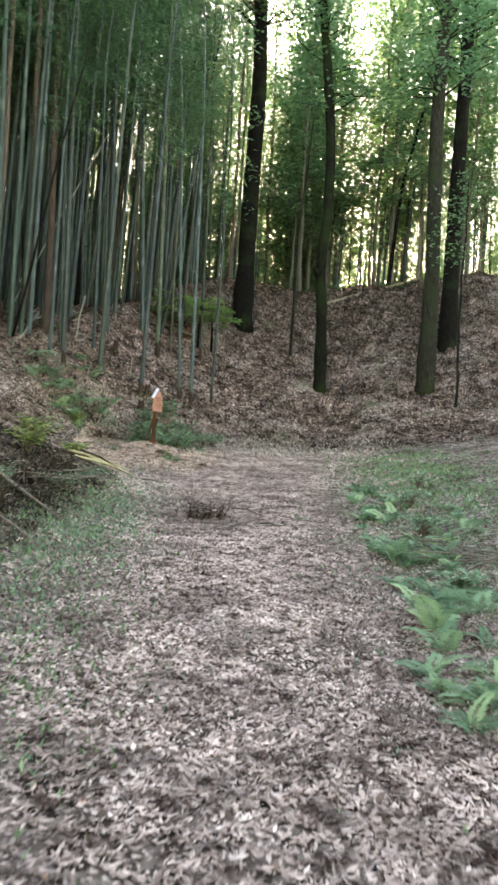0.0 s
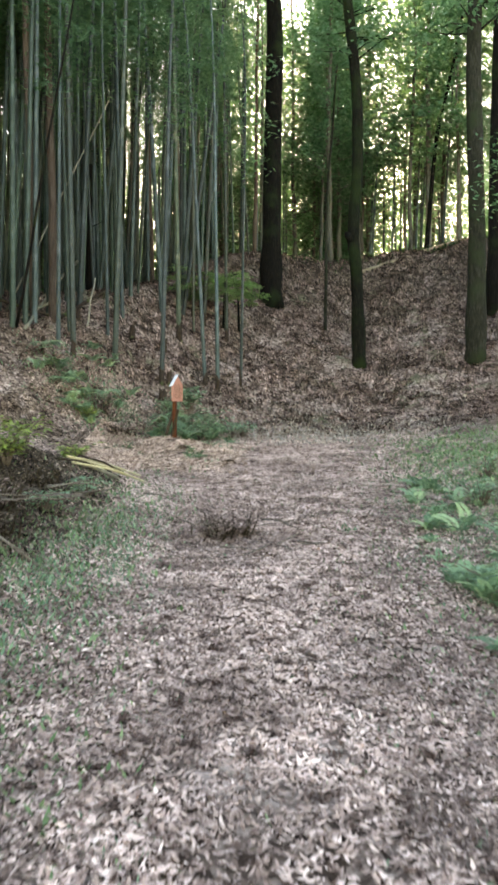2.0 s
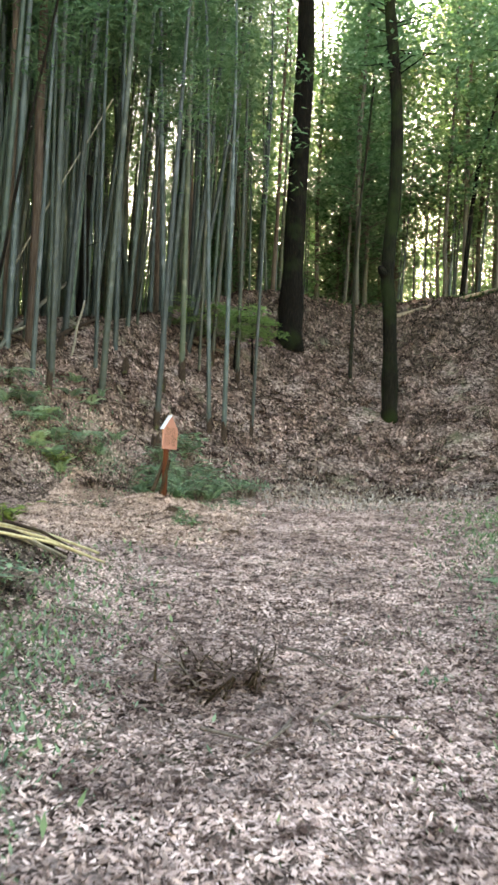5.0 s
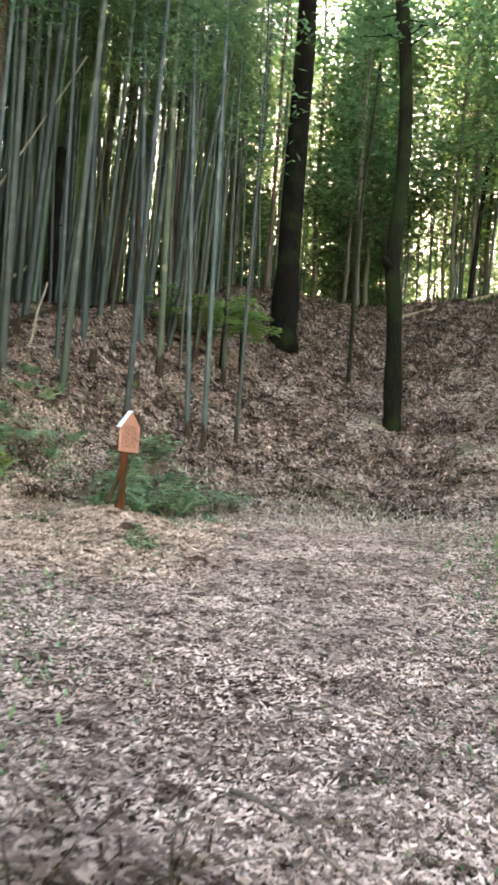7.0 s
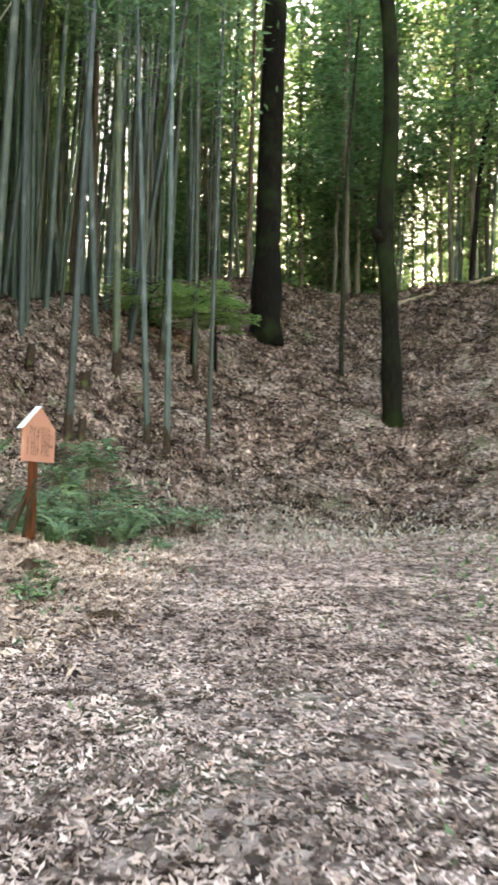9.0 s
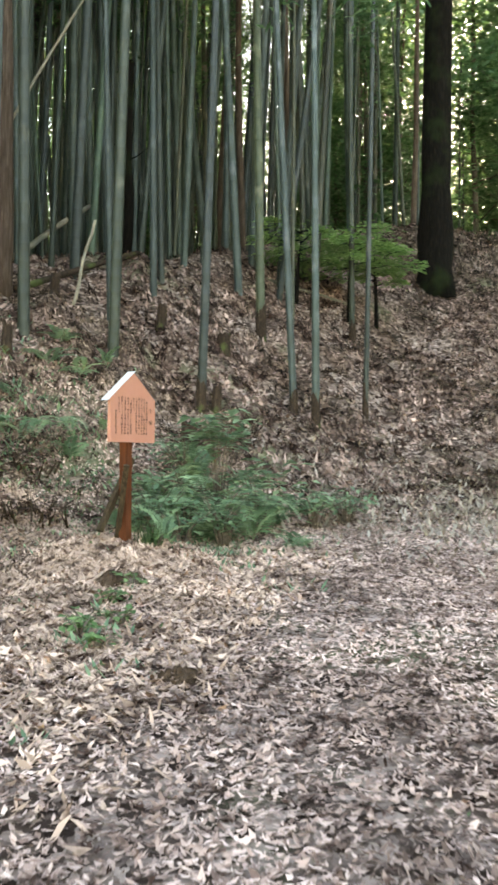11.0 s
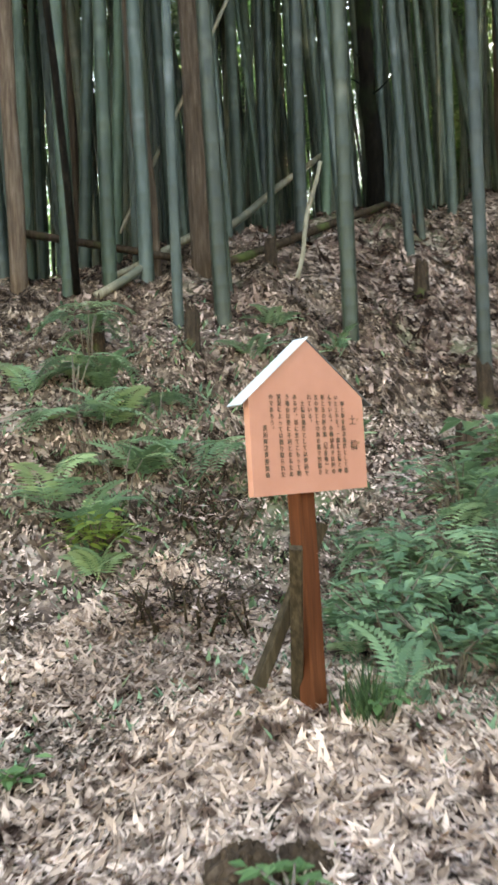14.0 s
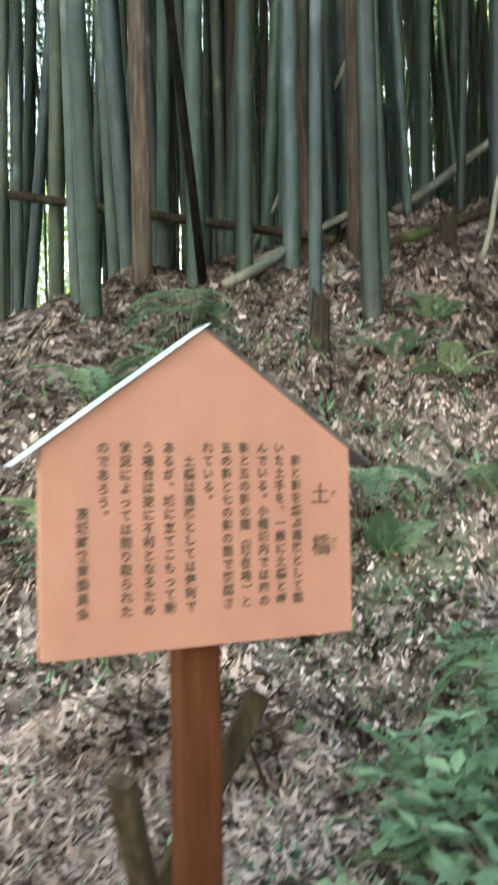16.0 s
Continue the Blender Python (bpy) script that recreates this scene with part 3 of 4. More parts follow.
def tree_parts(seed, height, radius, crown_from, spread, clumps, per, leaf, lean=(0, 0), wobble=0.05, taper=0.35, flare=1.35, limb_from=None, line=None):
    """Meshes of a trunk, its limbs and its leaves."""
    rnd = random.Random(seed)
    pts = bent(rnd, height, lean, 16, wobble)
    if line:
        zs = [q[1] for q in line]
        pts = [Vector((float(np.interp(p.z, zs, [q[0] for q in line])), 0, p.z)) for p in pts]
    radii = [radius * (1 - (1 - taper) * i / 16) * (flare if i == 0 else 1 + 0.5 * (flare - 1) * (i == 1) + rnd.uniform(-0.04, 0.04)) for i in range(17)]
    # a second ring close to the foot keeps the root flare low
    pts.insert(1, pts[0].lerp(pts[1], 0.35) + Vector((0, 0, 0.2)))
    radii.insert(1, radius * 1.08)
    trunk = Shape().tube(pts, radii, 14)
    leaves = Shape()
    low = limb_from if limb_from is not None else crown_from
    for k in range(clumps):
        f = low + (1 - low) * (k + rnd.random()) / clumps
        f = min(f, 0.98)
        i = int(f * 16)
        foot = pts[i + 1].lerp(pts[min(i + 2, 17)], f * 16 - i)
        t = rnd.uniform(0, 2 * math.pi)
        reach = spread * rnd.uniform(0.35, 1.0) * (1.1 - 0.6 * max(0, f - crown_from) / (1.001 - crown_from))
        tip = foot + Vector((math.cos(t) * reach, math.sin(t) * reach, reach * rnd.uniform(0.0, 0.6)))
        mid = foot.lerp(tip, 0.5) + Vector((0, 0, rnd.uniform(-0.1, 0.25)))
        r = radius * 0.22 * (1 - 0.6 * f)
        trunk.tube([foot, mid, tip], [r, r * 0.6, r * 0.2], 5)
        if f >= crown_from:
            clump(leaves, rnd, tip, 0.55, per, *leaf)
            clump(leaves, rnd, mid, 0.45, per // 2, *leaf)
    return trunk, leaves


def tree(name, x, y, turn, meshes, mats, label, group=""):
    t = thing(name, Matrix.Translation(on_ground(x, y)) @ Matrix.Rotation(turn, 4, "Z"), label, "tree", group)
    for nm, sh, mat in zip(("trunk", "crown"), meshes, mats):
        part(nm, sh, mat, t)
    return t


# Trunks drawn as silhouettes by bark colour, not by the light alone.
tree("tree", -0.42, 40.5, 0, tree_parts(1, 22, 0.43, 0.62, 3.2, 60, 40, (0.3, 0.15), taper=0.62, flare=1.45, line=((0, 0), (0.05, 6), (0.16, 11.5), (0.0, 15), (-0.2, 22))), (BARK, DARK_LEAF), "tall straight tree on the leafy bank, its thick bark darkened as if backlit")
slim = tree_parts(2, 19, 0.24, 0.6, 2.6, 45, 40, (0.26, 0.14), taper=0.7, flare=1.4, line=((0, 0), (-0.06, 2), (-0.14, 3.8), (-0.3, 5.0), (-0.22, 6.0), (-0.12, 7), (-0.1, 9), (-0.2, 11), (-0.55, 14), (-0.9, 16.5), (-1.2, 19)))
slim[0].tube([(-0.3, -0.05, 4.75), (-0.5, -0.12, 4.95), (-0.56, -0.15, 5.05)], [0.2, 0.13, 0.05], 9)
tree("tree", 3.04, 36.0, 0, slim, (MOSSBARK, TREE_LEAF), "slender tree with a knot on its bending trunk, bark darkened as if backlit")
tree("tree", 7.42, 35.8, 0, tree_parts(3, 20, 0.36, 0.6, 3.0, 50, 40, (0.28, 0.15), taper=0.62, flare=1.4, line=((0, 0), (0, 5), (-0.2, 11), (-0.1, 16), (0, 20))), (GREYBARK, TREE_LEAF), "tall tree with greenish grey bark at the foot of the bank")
tree("tree", 9.2, 40.0, 0, tree_parts(4, 21, 0.4, 0.6, 3.0, 50, 40, (0.28, 0.15), taper=0.6, flare=1.35, line=((0, 0), (0, 6), (0.1, 16), (0.2, 21))), (BARK, TREE_LEAF), "tall tree high on the leafy bank, its bark darkened as if backlit")
tree("tree", 7.6, 48.3, 0, tree_parts(5, 14, 0.12, 0.55, 2.0, 24, 40, (0.26, 0.14), taper=0.5, flare=1.2, line=((0, 0), (0.3, 4), (0.5, 6), (1.4, 10), (2.1, 14))), (BARK, TREE_LEAF), "thin tree leaning over the ridge, its bark darkened as if backlit")
tree("sapling", 8.2, 33.6, 0, tree_parts(6, 9, 0.06, 0.6, 1.2, 12, 24, (0.2, 0.1), taper=0.4, flare=1.1), (GREYBARK, TREE_LEAF), "thin young tree at the foot of the bank")
tree("sapling", 1.9, 39.3, 0, tree_parts(7, 11, 0.075, 0.75, 0.9, 10, 14, (0.18, 0.09), (0.5, 0), 0.02, taper=0.5, flare=1.1), (GREYBARK, TREE_LEAF), "thin young tree on the leafy bank")

tree("snag", -6.9, 34.0, 0, tree_parts(8, 5.2, 0.17, 0.97, 0.7, 6, 10, (0.2, 0.1), (0.2, 0), 0.04, 0.75, 1.3, 0.5), (BARK, DARK_LEAF), "dark broken dead tree deep in the grove")

# thin woodland trees on and behind the ridge
rnd = random.Random(21)
kinds = [tree_parts(40 + k, 15 + 2 * k, 0.08 + 0.022 * k, 0.22, 3.0, 56, 40, (0.3, 0.17), (rnd.uniform(-1, 1), rnd.uniform(-1, 1)), 0.08, 0.4, 1.2, 0.16) for k in range(4)]
shared = [[sh.mesh(n, mt) for sh, n, mt in zip(k, ("trunk", "crown"), (PALEBARK, TREE_LEAF))] for k in kinds]
for k in range(150):
    x, y = rnd.uniform(-16, 36), rnd.uniform(50, 92)
    if k < 22:
        x, y = rnd.uniform(2, 22), rnd.uniform(46, 52)
    tree("woodland_tree", x, y, rnd.uniform(0, 6.28), shared[k % 4], (None,) * 2, "thin woodland tree with bright green leaves on the ridge", "trees behind the ridge")


def joined_woods(name, label, spots_of_it, forms):
    """Trees that cannot be counted, as one mesh of trunks and one of leaves."""
    rnd = random.Random(55)
    big = [Shape(), Shape()]
    for k, (x, y) in enumerate(spots_of_it):
        mm = np.array(Matrix.Translation(on_ground(x, y)) @ Matrix.Rotation(rnd.uniform(0, 6.28), 4, "Z"))
        for sh, src in zip(big, forms[k % len(forms)]):
            n = len(sh.verts)
            sh.verts += (np.array(src.verts) @ mm[:3, :3].T + mm[:3, 3]).tolist()
            sh.faces += [tuple(n + q for q in f) for f in src.faces]
    tagged(new(name, big[0].mesh(name, PALEBARK)), "thin grey trunks of " + label, "woods", kind="stuff")
    tagged(new(name + "_canopy", big[1].mesh(name + "_canopy", TREE_LEAF)), "green canopy of " + label, "woods", kind="stuff")


# Out-of-view trees at the sides and behind, added to cut frontal skylight.
rnd = random.Random(56)
joined_woods("surrounding_woods", "unseen trees added round the path to block skylight", [(rnd.uniform(14, 28), rnd.uniform(-14, 30)) for _ in range(18)] + [(rnd.uniform(-26, -10), rnd.uniform(-14, 18)) for _ in range(14)] + [(rnd.uniform(-12, 12), rnd.uniform(-30, -10)) for _ in range(10)], kinds)
low = [tree_parts(80 + k, 14 + 2 * k, 0.09 + 0.02 * k, 0.08, 3.0, 56, 30, (0.28, 0.16), (0.4, 0), 0.06, 0.4, 1.2, 0.08) for k in range(3)]
joined_woods("far_woods", "the wood beyond the grove", [(rnd.uniform(-24, 5), rnd.uniform(47, 64)) for _ in range(58)] + [(rnd.uniform(-46, -23), rnd.uniform(20, 56)) for _ in range(44)] + [(rnd.uniform(2, 26), rnd.uniform(54, 76)) for _ in range(22)], low)


# ---- bamboo ----
def bamboo_parts(seed, height, radius, leaves_from, leaf_count=9):
    rnd = random.Random(seed)
    culm, leaves = Shape(), Shape()
    lean = Vector((rnd.uniform(-0.5, 0.5), rnd.uniform(-0.5, 0.5), 0))
    top = Vector((rnd.uniform(-1.6, 1.6), rnd.uniform(-1.6, 1.6), 0))

    def at(f):
        return lean * f + top * max(0, f - 0.55) ** 2 * 2.5 + Vector((0, 0, height * f - 2.2 * max(0, f - 0.6) ** 2 * height * 0.1))

    z, pts, rad = 0.0, [at(0) - Vector((0, 0, 0.3))], [radius * 1.05]
    gap = 0.16
    nodes = []
    while z < height:
        f = z / height
        r = radius * (1 - 0.82 * f ** 1.3)
        for dz, k in ((-0.012, 0.997), (0.0, 1.028), (0.01, 0.985)) if 0 < f < 0.65 else ((0, 1),):
            pts.append(at(f) + Vector((0, 0, dz)))
            rad.append(r * k)
        nodes.append((f, r))
        z += gap
        gap = min(gap * 1.09, 0.42)
    culm.tube(pts, rad, 8)
    for f, r in nodes:
        if f < leaves_from or rnd.random() < 0.15:
            continue
        for _ in range(2):
            t = rnd.uniform(0, 2 * math.pi)
            reach = rnd.uniform(0.5, 1.5) * (1.15 - 0.5 * f)
            foot = at(f)
            tip = foot + Vector((math.cos(t) * reach, math.sin(t) * reach, reach * rnd.uniform(-0.1, 0.5)))
            leaves.tube([foot, tip], [0.009, 0.003], 3, False)
            for q in (0.45, 0.75, 1.0):
                clump(leaves, rnd, foot.lerp(tip, q), 0.24, leaf_count, 0.26, 0.06, 0.8)
    return culm, leaves


BAM = []
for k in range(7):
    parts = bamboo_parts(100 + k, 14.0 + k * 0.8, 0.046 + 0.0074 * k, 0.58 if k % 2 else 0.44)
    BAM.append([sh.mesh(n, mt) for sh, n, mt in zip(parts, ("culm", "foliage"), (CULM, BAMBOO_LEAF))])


def sheath_mesh(seed, r):
    """Ragged dark sheaths that cling to the lowest joints."""
    rnd = random.Random(seed)
    s = Shape().tube([(0, 0, -0.25), (0, 0, 0.0), (0, 0, 0.22), (0, 0, 0.42)], [r * 1.3, r * 1.2, r * 1.12, r * 1.08], 9, False)
    for k in range(18, 36):
        x0, y0, z0 = s.verts[k]
        s.verts[k] = (x0, y0, z0 + rnd.uniform(-0.1, 0.14))
    return s.mesh("sheath", ROT)


SHEATHS = [sheath_mesh(140 + k, 0.046 + 0.0074 * k) for k in range(7)]


def bamboo(x, y, kind, turn, size=1.0, tilt=0.0, sheath=False):
    m = Matrix.Translation(on_ground(x, y)) @ Matrix.Rotation(turn, 4, "Z") @ Matrix.Rotation(tilt, 4, "X") @ Matrix.Scale(size, 4)
    b = thing("bamboo", m, "tall grey-green bamboo standing in the grove on the bank", "bamboo", "bamboo of the grove")
    for nm, me in zip(("culm", "foliage"), BAM[kind]):
        part(nm, me, None, b)
    if sheath:
        part("sheath", SHEATHS[kind], None, b, "dark withered sheath round the foot")


# those at the front of the grove: x, y, kind by thickness
FRONT = [(-6.04, 27.93, 5), (-5.0, 28.9, 6), (-3.62, 29.2, 4), (-3.5, 32.7, 6), (-2.4, 30.6, 2), (-1.97, 30.3, 3), (-1.3, 31.6, 0), (-5.29, 33.2, 4),
         (-5.38, 32.1, 2), (-6.4, 27.6, 2), (-5.2, 31.2, 3), (-2.0, 35.1, 3), (-2.85, 35.0, 4), (-5.36, 29.6, 1), (-8.6, 27.5, 3),
         (-7.6, 27.2, 6), (-7.37, 27.6, 5), (-7.23, 28.1, 5), (-7.6, 28.6, 4), (-7.06, 28.9, 2), (-7.75, 26.15, 6), (-9.4, 26.0, 4), (-8.5, 26.4, 2), (-9.9, 26.9, 5)]
rnd = random.Random(8)
spots = [(x, y) for x, y, _ in FRONT]
for x, y, kind in FRONT:
    bamboo(x, y, kind, rnd.uniform(0, 6.28), 1.0 + 0.12 * rnd.random(), rnd.uniform(-0.045, 0.045), x > -3.7)


def places(count, xr, yr, gap, ok):
    made = []
    for _ in range(count * 6):
        x, y = rnd.uniform(*xr), rnd.uniform(*yr)
        if not ok(x, y) or any((x - a) ** 2 + (y - b) ** 2 < gap * gap for a, b in spots):
            continue
        spots.append((x, y))
        made.append((x, y))
        if len(made) == count:
            break
    return made


for x, y in places(60, (-13, -6.4), (27.0, 33), 0.3, lambda x, y: y > 26.8 + 0.9 * max(0, x + 8.5)) + places(170, (-17, -6.2), (26.5, 40), 0.42, lambda x, y: y > 26.4 + 0.9 * max(0, x + 8.5)) + places(100, (-12, -1.0), (33.5, 48), 0.55, lambda x, y: x < -2.8 or y > 44):
    bamboo(x, y, rnd.randrange(7), rnd.uniform(0, 6.28), rnd.uniform(0.85, 1.2), rnd.gauss(0, 0.05) if rnd.random() < 0.9 else rnd.uniform(-0.14, 0.14))


def far_bamboo():
    """The rest of the grove, further off, that cannot be counted."""
    kinds = [bamboo_parts(120 + k, 13.5 + k, 0.05 + 0.01 * k, 0.45, 6) for k in range(4)]
    spread = places(70, (-24, -9), (20, 34), 0.6, lambda x, y: x < -9.3 - 0.25 * max(0, y - 26))
    spread += places(80, (-24, -9), (34, 50), 0.6, lambda x, y: True)
    spread += places(110, (-8, 24), (49, 66), 0.7, lambda x, y: True)
    spread += places(130, (-24, -3), (44, 64), 0.6, lambda x, y: True)
    big = [Shape(), Shape()]
    for x, y in spread:
        m = Matrix.Translation(on_ground(x, y)) @ Matrix.Rotation(rnd.uniform(0, 6.28), 4, "Z") @ Matrix.Rotation(rnd.uniform(-0.06, 0.06), 4, "X")
        mm = np.array(m)
        for sh, src in zip(big, kinds[rnd.randrange(4)]):
            n = len(sh.verts)
            sh.verts += (np.array(src.verts) @ mm[:3, :3].T + mm[:3, 3]).tolist()
            sh.faces += [tuple(n + q for q in f) for f in src.faces]
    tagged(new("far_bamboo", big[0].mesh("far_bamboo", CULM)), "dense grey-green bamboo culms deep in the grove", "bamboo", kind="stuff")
    tagged(new("far_bamboo_foliage", big[1].mesh("far_bamboo_foliage", BAMBOO_LEAF)), "feathery green bamboo leaves high in the grove", "bamboo leaves", kind="stuff")


far_bamboo()

# brown tree trunks among the bamboo
bare = [[sh.mesh(n, mt) for sh, n, mt in zip(tree_parts(70 + k, 17 + k, 0.09 + 0.02 * k, 0.65, 2.0, 12, 34, (0.28, 0.15), (rnd.uniform(-0.6, 0.6), 0), 0.04, 0.55, 1.25), ("trunk", "crown"), (BROWNBARK, TREE_LEAF))] for k in range(3)]
for k, (x, y) in enumerate([(-8.1, 26.9), (-7.31, 28.3), (-6.84, 28.7), (-5.15, 37.5), (-4.3, 38.5), (-9.8, 29.5), (-1.3, 45.2), (-6.5, 40.0)]):
    tree("cedar", x, y, k * 1.3, bare[k % 3], (None,) * 2, "slender brown-barked tree among the bamboo")


# ---- fallen poles, logs, stumps ----
def pole(name, p, q, r0, r1, mat, label, sag=0.0, sides=9):
    p, q = Vector(p), Vector(q)
    t = thing(name, Matrix.Translation(p), label, "fallen wood")
    pts = [(p.lerp(q, f) - p) + Vector((0, 0, -sag * 4 * f * (1 - f))) + Vector((0.02 * math.sin(9 * f), 0.02 * math.sin(7 * f), 0)) for f in (0, 0.12, 0.25, 0.4, 0.55, 0.7, 0.85, 1)]
    rr = [r0 + (r1 - r0) * f for f in (0, 0.12, 0.25, 0.4, 0.55, 0.7, 0.85, 1)]
    part("stem", Shape().tube(pts, rr, sides), mat, t)
    return t


pole("fallen_log", on_ground(3.6, 45.0, 0.12), on_ground(9.5, 48.8, 0.25), 0.11, 0.06, WOOD, "pale fallen log lying across the top of the bank")
pole("fallen_pole", (-10.4, 26.3, 5.76), (-6.9, 28.35, 4.75), 0.055, 0.046, ROT, "dark dead pole caught almost level among the bamboo")
pole("fallen_pole", on_ground(-7.3, 27.3, 0.06), on_ground(-7.2, 29.3, 0.25), 0.055, 0.045, DEADCANE, "grey dead bamboo lying slanting across the slope")
pole("fallen_pole", (-7.5, 30.0, 5.5), (-6.9, 32.0, 7.0), 0.06, 0.045, DEADCANE, "pale dead bamboo propped among the standing ones")
pole("fallen_pole", on_ground(-6.7, 28.8, 0.07), on_ground(-5.9, 32.1, 0.12), 0.065, 0.05, ROT, "dark dead pole lying up the slope")
pole("fallen_pole", on_ground(-7.6, 27.9, 0.06), on_ground(-7.0, 28.9, 0.4), 0.045, 0.04, DEADCANE, "short grey dead bamboo lying on the slope")
pole("leaning_bamboo", on_ground(-6.0, 29.45), (-5.85, 30.0, 6.1), 0.03, 0.026, DEADCANE, "dead pale bamboo leaning against its neighbours")
pole("leaning_bamboo", on_ground(-8.2, 28.3), on_ground(-5.6, 31.0, 7.0), 0.03, 0.02, DEADCANE, "dead pale bamboo leaning against its neighbours")
pole("dead_tree", on_ground(-7.5, 27.2), (-4.9, 23.9, 12.5), 0.045, 0.022, BARK, "slender dark dead trunk leaning before the grove")
pole("fallen_pole", on_ground(-5.6, 34.6, 0.1), on_ground(-2.2, 36.5, 0.12), 0.06, 0.04, DEADCANE, "pale fallen bamboo lying along the slope")


def stump(x, y, r, h, seed):
    rnd = random.Random(seed)
    t = thing("stump", Matrix.Translation(on_ground(x, y)), "short rotten brown stump in the leaves", "stump", "stumps on the bank")
    s = Shape().tube([(0, 0, -0.15), (0.01, 0, h * 0.3), (0.02, 0.01, h * 0.8), (0.02, 0.01, h)], [r * 1.25, r * 1.05, r, r * 0.9], 11, False)
    for k in range(33, 44):
        x0, y0, z0 = s.verts[k]
        s.verts[k] = (x0, y0, z0 + rnd.uniform(-0.12, 0.06))
    n = len(s.verts)
    s.verts.append((0.02, 0.01, h * 0.86))
    s.faces += [(33 + k, 33 + (k + 1) % 11, n) for k in range(11)]
    part("wood", s, ROT, t, smooth=False)


for k, (x, y, r, h) in enumerate([(-3.42, 29.35, 0.075, 0.4), (-3.45, 28.0, 0.1, 0.5), (-6.25, 29.3, 0.08, 0.42), (-6.55, 26.5, 0.06, 0.5), (-5.85, 27.1, 0.075, 0.42), (-4.75, 30.4, 0.09, 0.4), (-3.9, 31.4, 0.12, 0.3)]):
    stump(x, y, r, h, k)


# ---- green things on the ground ----
def frond_mesh(seed, length):
    rnd = random.Random(seed)
    s = Shape()
    pts = []
    for i in range(9):
        f = i / 8
        pts.append(Vector((length * (f * 0.92), 0, length * (0.62 * f - 0.75 * f * f))))
    s.tube(pts, [0.005 * (1 - 0.8 * i / 8) for i in range(9)], 4, False)
    n = 15
    for i in range(n):
        f = 0.16 + 0.84 * i / n
        k = f * 8
        p = pts[int(k)].lerp(pts[min(int(k) + 1, 8)], k - int(k))
        long = length * 0.30 * math.sin(math.pi * (0.15 + 0.85 * (1 - f)) * 0.62) * rnd.uniform(0.85, 1.1)
        for side in (-1, 1):
            s.leaf(p, (0.35, side, -0.12 + rnd.uniform(-0.1, 0.1)), (0, 0, 1), long, length * 0.06, 0.1)
    return s.mesh("frond", FERN_LEAF, False)


FRONDS = [frond_mesh(k, 0.55 + 0.07 * k) for k in range(4)]


def fern(x, y, size, seed, rise=0.15):
    rnd = random.Random(seed)
    t = thing("fern", Matrix.Translation(on_ground(x, y, 0.01)), "green fern with arching fronds among the fallen leaves", "fern", "ferns beside the path")
    count = rnd.randint(4, 7)
    for k in range(count):
        f = part("frond", FRONDS[rnd.randrange(4)], None, t)
        f.matrix_basis = Matrix.Rotation(k * 6.283 / count + rnd.uniform(-0.3, 0.3), 4, "Z") @ Matrix.Rotation(rnd.uniform(-0.45, 0.15) - rise, 4, "Y") @ Matrix.Rotation(rnd.uniform(-0.4, 0.4), 4, "X") @ Matrix.Scale(size * rnd.uniform(0.75, 1.15), 4)


rnd = random.Random(31)
for k in range(120):
    y = 4.6 + 12.5 * rnd.random() ** 0.9
    x = 1.25 + 0.075 * (y - 6) + abs(rnd.gauss(0, 0.8))
    if math.sin(2.3 * y + 1.1 * x) + 0.5 * math.sin(5 * x - y) < -0.75:
        continue
    fern(x, y, rnd.uniform(0.22, 0.6), 200 + k, rnd.uniform(0.1, 0.75))
for k in range(14):
    fern(rnd.uniform(-3.3, -1.0), rnd.uniform(24.9, 27.6), rnd.uniform(0.4, 0.8), 300 + k, rnd.uniform(0.2, 0.7))
for k, (x, y, z) in enumerate([(-5.1, 24.75, 1.0), (-4.75, 24.5, 0.9), (-5.5, 28.1, 1.0), (-4.2, 27.0, 0.9), (-2.25, 23.75, 0.7), (-2.6, 25.2, 1.3), (-2.2, 25.0, 1.2), (-1.8, 25.4, 1.1), (-3.0, 25.7, 1.2), (-5.6, 25.6, 1.2), (-5.9, 25.9, 1.1), (-5.2, 25.5, 1.1), (-5.0, 24.7, 1.0), (-5.3, 24.6, 1.1), (-5.4, 27.5, 1.0), (-5.0, 27.7, 0.9), (-4.4, 26.2, 0.9), (-6.3, 25.4, 1.0), (-3.2, 25.0, 1.0), (-2.9, 24.6, 0.9), (-4.9, 28.4, 0.8)]):
    fern(x, y, 0.72 * z, 400 + k, rnd.uniform(0.2, 0.7))


def stalked_fern(x, y, height, size, seed):
    """Bracken: fronds held flat on bare upright stalks."""
    rnd = random.Random(seed)
    t = thing("bracken", Matrix.Translation(on_ground(x, y)), "green bracken with flat fronds on thin bare stalks", "fern", "bracken on the bank")
    for k in range(rnd.randint(4, 6)):
        a = rnd.uniform(0, 6.283)
        h = height * rnd.uniform(0.65, 1.0)
        q = rnd.uniform(0.1, 0.3)
        top = Vector((math.cos(a) * q, math.sin(a) * q, h))
        stalk = part("stalk", Shape().tube([(0.3 * top.x, 0.3 * top.y, -0.04), (0.5 * top.x, 0.5 * top.y, h * 0.6), top], [0.007, 0.006, 0.004], 5), TWIG, t)
        for j in range(3):
            f = part("frond", FRONDS[rnd.randrange(4)], None, stalk)
            f.matrix_basis = Matrix.Translation(top) @ Matrix.Rotation(a + (j - 1) * 1.1 + rnd.uniform(-0.2, 0.2), 4, "Z") @ Matrix.Rotation(rnd.uniform(0.1, 0.45), 4, "Y") @ Matrix.Scale(size * rnd.uniform(0.7, 1.1), 4)


